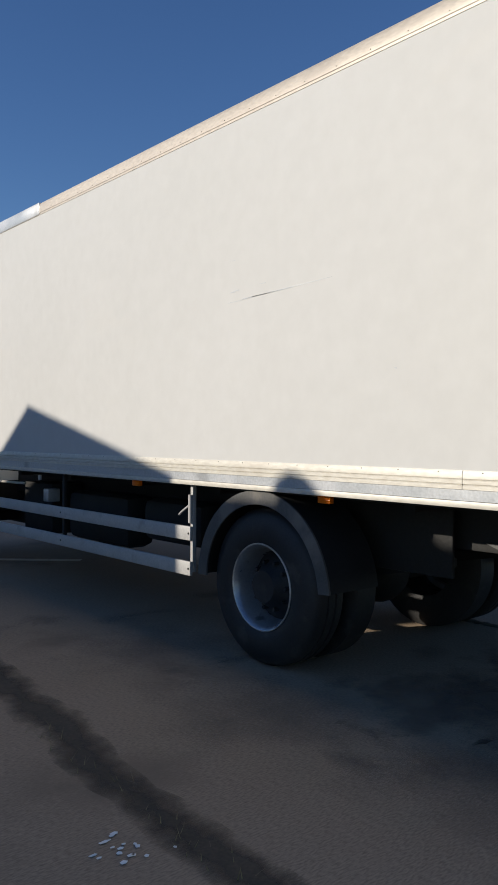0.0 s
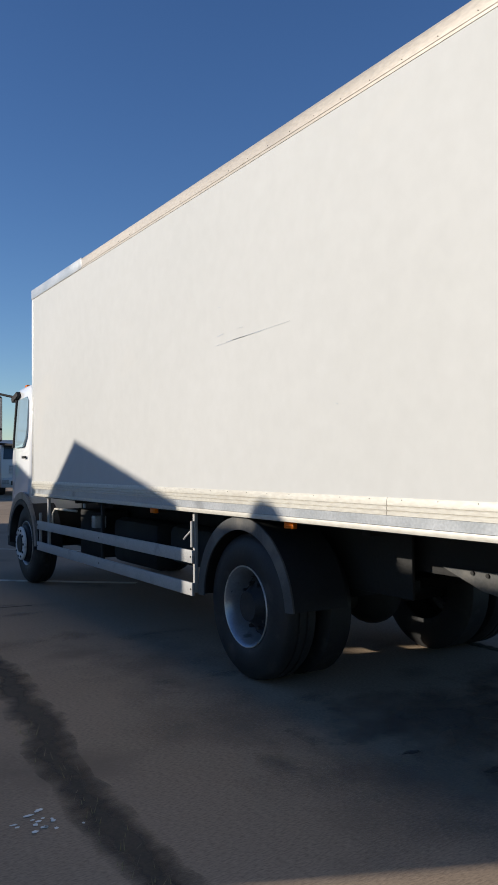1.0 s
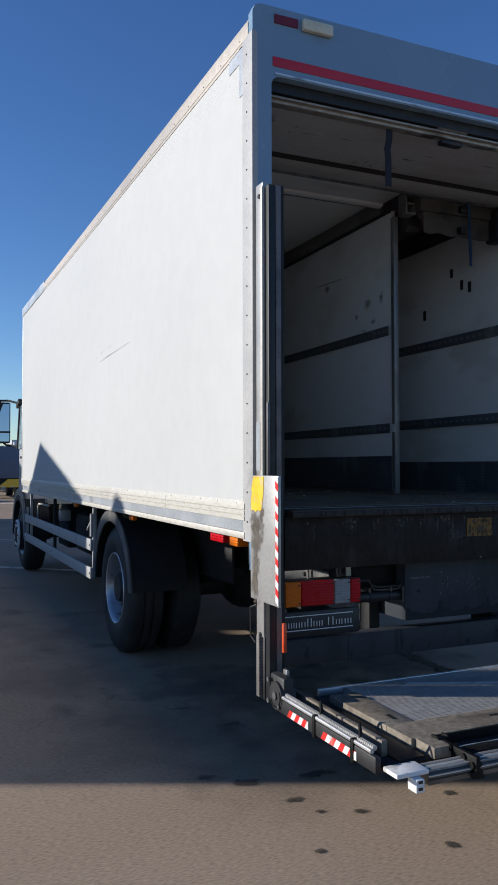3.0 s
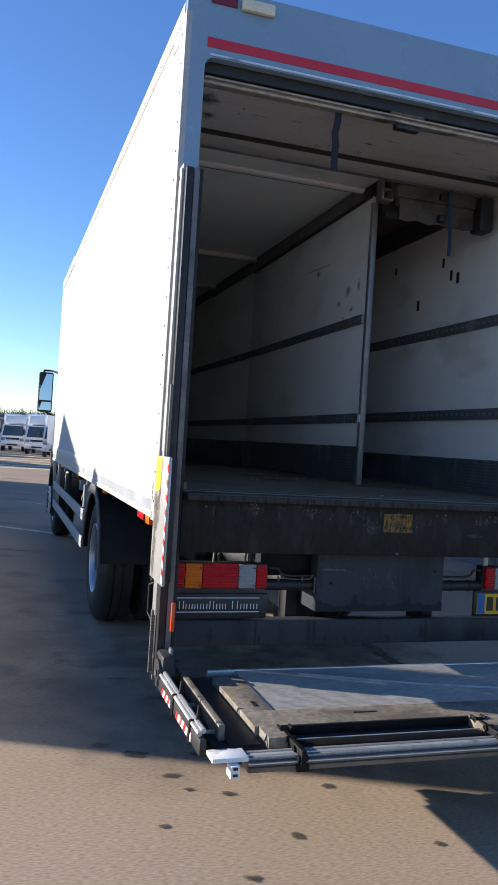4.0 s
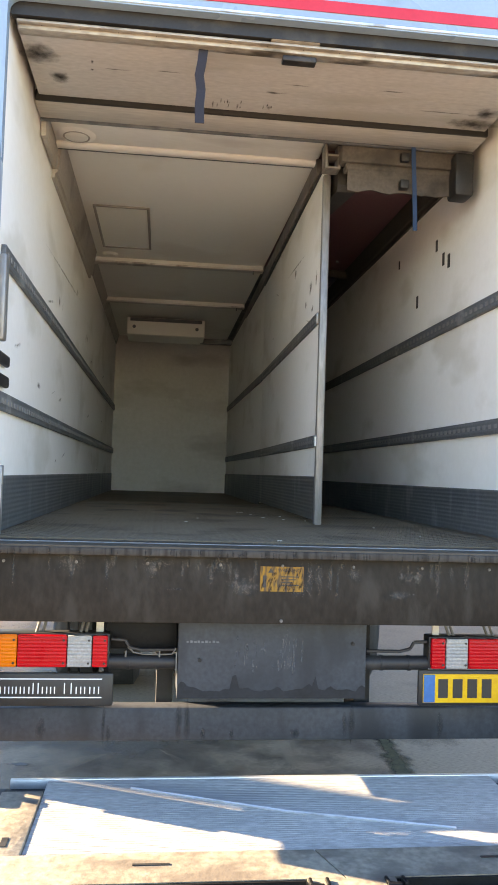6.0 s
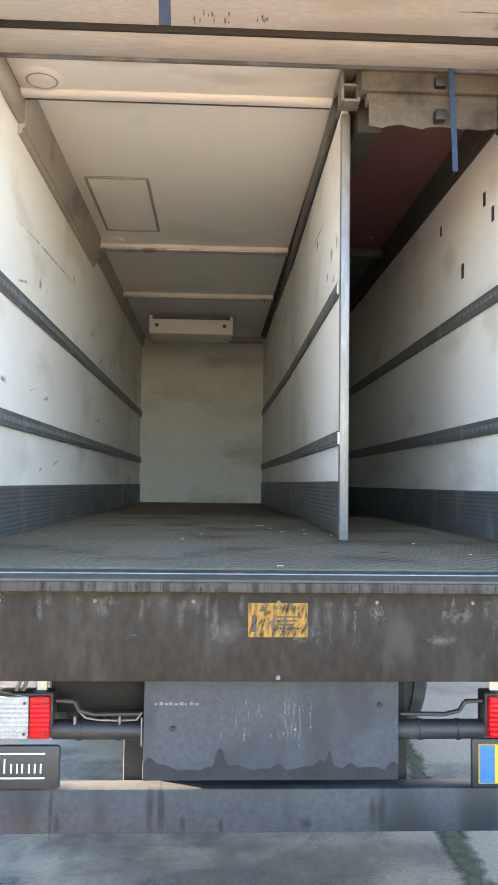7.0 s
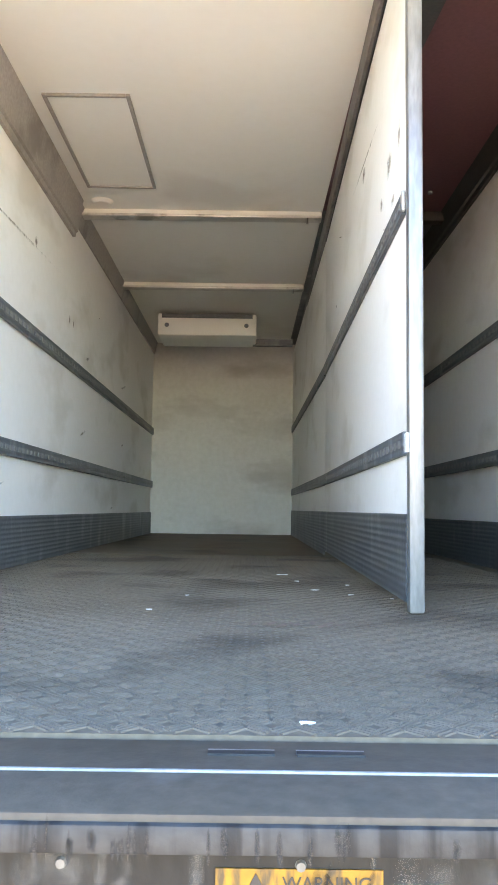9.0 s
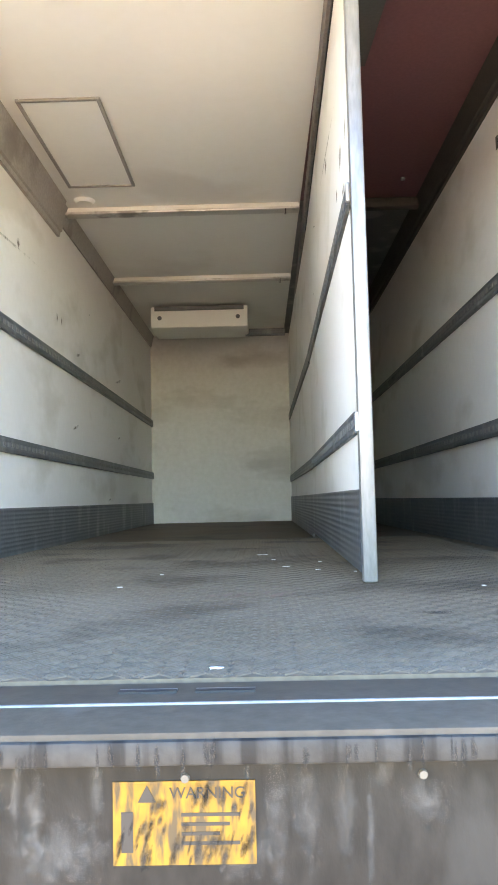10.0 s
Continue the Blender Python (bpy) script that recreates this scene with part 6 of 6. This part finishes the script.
vs = [bm.verts.new(v) for v in ((-0.1, -0.4, 3.0), (4.9, -0.4, 3.0), (4.9, 10.4, 3.0), (-0.1, 10.4, 3.0), (2.4, 2.2, 4.55), (2.4, 8.2, 4.55))]
for f in ((0, 1, 4), (1, 2, 5, 4), (2, 3, 5), (3, 0, 4, 5), (3, 2, 1, 0)):
    bm.faces.new([vs[i] for i in f])
bmesh.ops.recalc_face_normals(bm, faces=bm.faces[:])
part("roof", bm, ROOFTILE, bungalow)
for x in (0.7, 2.6):
    win = slab("window", (x, x + 1.5, 0.25 - 0.30, 0.02, 1.5, 2.65), RENDERED, bungalow)
    slab("pane", (x + 0.08, x + 1.42, -0.06, -0.045, 1.58, 2.57), WINDOW, win)
bungalow.matrix_basis = pose(-5.9, 95, 0, 0, 0, 22)

trailer = root("white_trailer", "tall white box trailer with a red edge stripe", "trailer")
slab("body", (-1.25, 1.25, 0, 12, 1.2, 4.3), GRP, trailer, bevel=0.03)
slab("stripe", (1.251, 1.256, 0.1, 0.3, 1.3, 3.3), TAPERED, trailer)
slab("underframe", (-0.6, 0.6, 0.4, 11.6, 0.8, 1.2), CHASSIS, trailer)
for y in (1.4, 2.7):
    for s in (-1, 1):
        part("wheel", rod(bmesh.new(), (s * 0.8, y, 0.5), (s * 1.22, y, 0.5), 0.5, seg=24), RUBBER, trailer)
trailer.matrix_basis = pose(-10.55, 37.5, 0, 0, 0, 38)

lorry = root("lorry", "silver lorry facing the yard with a grey grille", "truck", "silver lorries")
part("cab", prism(bmesh.new(), [(0.0, 0.75), (0.0, 1.95), (0.22, 2.75), (0.5, 2.95), (1.9, 2.95), (1.9, 0.75)], "x", -1.2, 1.2), SILVER, lorry)
bm = bmesh.new()
vs = [bm.verts.new(v) for v in ((-1.08, -0.015, 1.98), (1.08, -0.015, 1.98), (1.0, 0.19, 2.70), (-1.0, 0.19, 2.70), (-1.08, 0.03, 1.96), (1.08, 0.03, 1.96), (1.0, 0.24, 2.68), (-1.0, 0.24, 2.68))]
for f in ((0, 1, 2, 3), (7, 6, 5, 4), (0, 4, 5, 1), (1, 5, 6, 2), (2, 6, 7, 3), (3, 7, 4, 0)):
    bm.faces.new([vs[i] for i in f])
part("windscreen", bm, WINDOW, lorry)
slab("sun_visor", (-1.1, 1.1, -0.10, 0.2, 2.68, 2.80), BLACK, lorry, bevel=0.02)
for k in range(3):
    slab("grille_bar", (-0.75, 0.75, -0.04, 0.01, 1.2 + k * 0.17, 1.30 + k * 0.17), GREYBAND, lorry, bevel=0.01)
part("badge", rod(bmesh.new(), (0, -0.06, 1.45), (0, -0.03, 1.45), 0.14, seg=20), CHROME, lorry)
slab("bumper", (-1.22, 1.22, -0.12, 0.3, 0.42, 0.95), SILVER, lorry, bevel=0.05)
slab("bumper_grille", (-0.7, 0.7, -0.13, -0.11, 0.55, 0.78), BLACK, lorry)
slab("box_body", (-1.25, 1.25, 2.1, 8.5, 1.0, 3.1), GRP, lorry, bevel=0.03)
for s in (-1, 1):
    slab("headlight", tuple(sorted((s * 0.78, s * 1.15))) + (-0.14, -0.1, 0.62, 0.85), CLEAR, lorry, bevel=0.01)
    slab("mirror", tuple(sorted((s * 1.3, s * 1.48))) + (0.2, 0.3, 1.95, 2.6), BLACK, lorry, bevel=0.02)
    for y in (0.9, 6.0):
        part("wheel", lathe(bmesh.new(), [(0.2, -0.14), (0.48, -0.15), (0.5, -0.1), (0.5, 0.1), (0.48, 0.15), (0.2, 0.14)], (s * 1.02, y, 0.5), 24), RUBBER, lorry)
lorry.matrix_basis = pose(4.0, 41.0, 0, 0, 0, -4)
copy_thing(lorry, pose(7.9, 41.5, 0, 0, 0, -4))

blue_van = root("box_van", "slate-blue box van with a yellow tail frame", "van")
slab("body", (0, 2.35, 0, 5.5, 0.98, 2.55), SLATE, blue_van, bevel=0.03)
slab("chassis", (0.3, 2.05, 0.1, 5.4, 0.55, 0.98), CHASSIS, blue_van)
part("tail_frame", prism(bmesh.new(), [(0.9, 0.55), (2.3, 0.55), (2.3, 0.95), (1.4, 0.95)], "y", -0.06, 0.06), YELLOWCLEAN, blue_van)
for k in range(5):
    slab("marker", (0.2 + k * 0.45, 0.32 + k * 0.45, -0.08, -0.055, 0.56, 0.62), CREAM, blue_van)
for x in (0.2, 1.85):
    for y in (1.0, 4.4):
        part("wheel", rod(bmesh.new(), (x, y, 0.4), (x + 0.3, y, 0.4), 0.4, seg=22), RUBBER, blue_van)
blue_van.matrix_basis = pose(0.45, 36.0, 0)


def bare_tree(x, y, height, width, seed):
    """A leafless tree: limbs grow step by step towards points spread through a domed crown; each limb is as thick as its twigs together ask."""
    rg = np.random.default_rng(seed)
    t_ = root("bare_tree", "large bare winter tree with a wide domed crown of fine twigs", "tree")
    pts = rg.normal(size=(4200, 3))
    pts *= (rg.uniform(0.02, 1.0, len(pts)) ** 0.42 / np.linalg.norm(pts, axis=1))[:, None]
    pts = pts * (width / 2, width / 2, height * 0.40) + (0, 0, height * 0.60)
    pts = pts[pts[:, 2] > height * 0.26]
    step = height * 0.024
    nodes = [np.array((0.0, 0.0, k * step)) for k in range(9)]
    parent = [-1] + list(range(8))
    for limb in range(7):
        last, turn = 3 + limb % 6, limb * 2.4 + 0.3
        lean = 0.55 + 0.5 * ((limb * 3) % 7) / 7
        for k in range(8):
            nodes.append(nodes[last] + step * np.array((math.cos(turn) * lean, math.sin(turn) * lean, 0.75)) + rg.normal(size=3) * step * 0.15)
            parent.append(last)
            last = len(nodes) - 1
    near, which = np.full(len(pts), 1e9), np.zeros(len(pts), int)
    fresh = 0
    for _ in range(90):
        for i in range(fresh, len(nodes)):
            d = np.linalg.norm(pts - nodes[i], axis=1)
            closer = d < near
            near[closer], which[closer] = d[closer], i
        fresh = len(nodes)
        keep = near > step * 1.3
        pts, near, which = pts[keep], near[keep], which[keep]
        if not len(pts):
            break
        pull = {}
        for i, p, d in zip(which, pts, near):
            pull[i] = pull.get(i, 0) + (p - nodes[i]) / d
        for i, v in pull.items():
            v = v / (np.linalg.norm(v) + 1e-9) + rg.normal(size=3) * 0.16
            nodes.append(nodes[i] + step * v / np.linalg.norm(v))
            parent.append(i)
        if len(nodes) > 7000:
            break
    for i in range(20, len(nodes)):
        for _ in range(rg.integers(0, 4)):
            v = nodes[i] - (0, 0, height * 0.45) + rg.normal(size=3) * width * 0.4
            nodes.append(nodes[i] + step * rg.uniform(0.6, 1.5) * v / np.linalg.norm(v))
            parent.append(i)
    area = np.zeros(len(nodes))
    for i in range(len(nodes) - 1, 0, -1):
        area[i] = max(area[i], 0.0085 ** 2.3)
        area[parent[i]] += area[i]
    radius = area ** (1 / 2.3)
    for key, nm in ((0, "trunk"), (1, "crown")):
        verts, faces = [], []
        for i in range(1, len(nodes)):
            if (radius[i] < 0.05) != bool(key):
                continue
            n = 3 if key else 7
            p, q = Vector(nodes[parent[i]]), Vector(nodes[i])
            u = (q - p).normalized().orthogonal()
            v = (q - p).normalized().cross(u)
            base = len(verts)
            for c, r in ((p, min(radius[parent[i]], radius[i] * 1.25)), (q, radius[i])):
                verts += [c + (u * math.cos(2 * math.pi * k / n) + v * math.sin(2 * math.pi * k / n)) * r for k in range(n)]
            faces += [(base + k, base + (k + 1) % n, base + n + (k + 1) % n, base + n + k) for k in range(n)]
        me = bpy.data.meshes.new(nm)
        me.from_pydata(verts, [], faces)
        me.materials.append(BARK)
        ob = new(nm, me)
        ob.parent = t_
        if key:
            tagged(ob, kind="stuff")
    t_.matrix_basis = pose(x, y, 0)
    return t_


bare_tree(-9.2, 92, 10.8, 11.4, 5)
hr = random.Random(8)
verts, faces = [], []
for k in range(15000):
    x, y = hr.uniform(-50, 50), 118 + hr.uniform(0, 14)
    top = 4.9 + 1.6 * noise.noise((x * 0.09, 3, 0)) + 1.2 * noise.noise((x * 0.5, 8, y * 0.2))
    z0 = hr.uniform(0, 0.8) * top
    h = hr.uniform(0.25, 1.0) * (top - z0) + 0.4
    a, w = hr.gauss(0, 0.45), hr.uniform(0.03, 0.10)
    n = len(verts)
    verts += [(x - w, y, z0), (x + w, y, z0), (x, y + w, z0), (x + math.sin(a) * h, y, z0 + math.cos(a) * h)]
    faces += [(n, n + 1, n + 3), (n + 1, n + 2, n + 3), (n + 2, n, n + 3)]
me = bpy.data.meshes.new("treeline")
me.from_pydata(verts, [], faces)
me.materials.append(HEDGE)
tagged(new("treeline", me), "distant bare brown treeline behind the yard", "trees", kind="stuff")
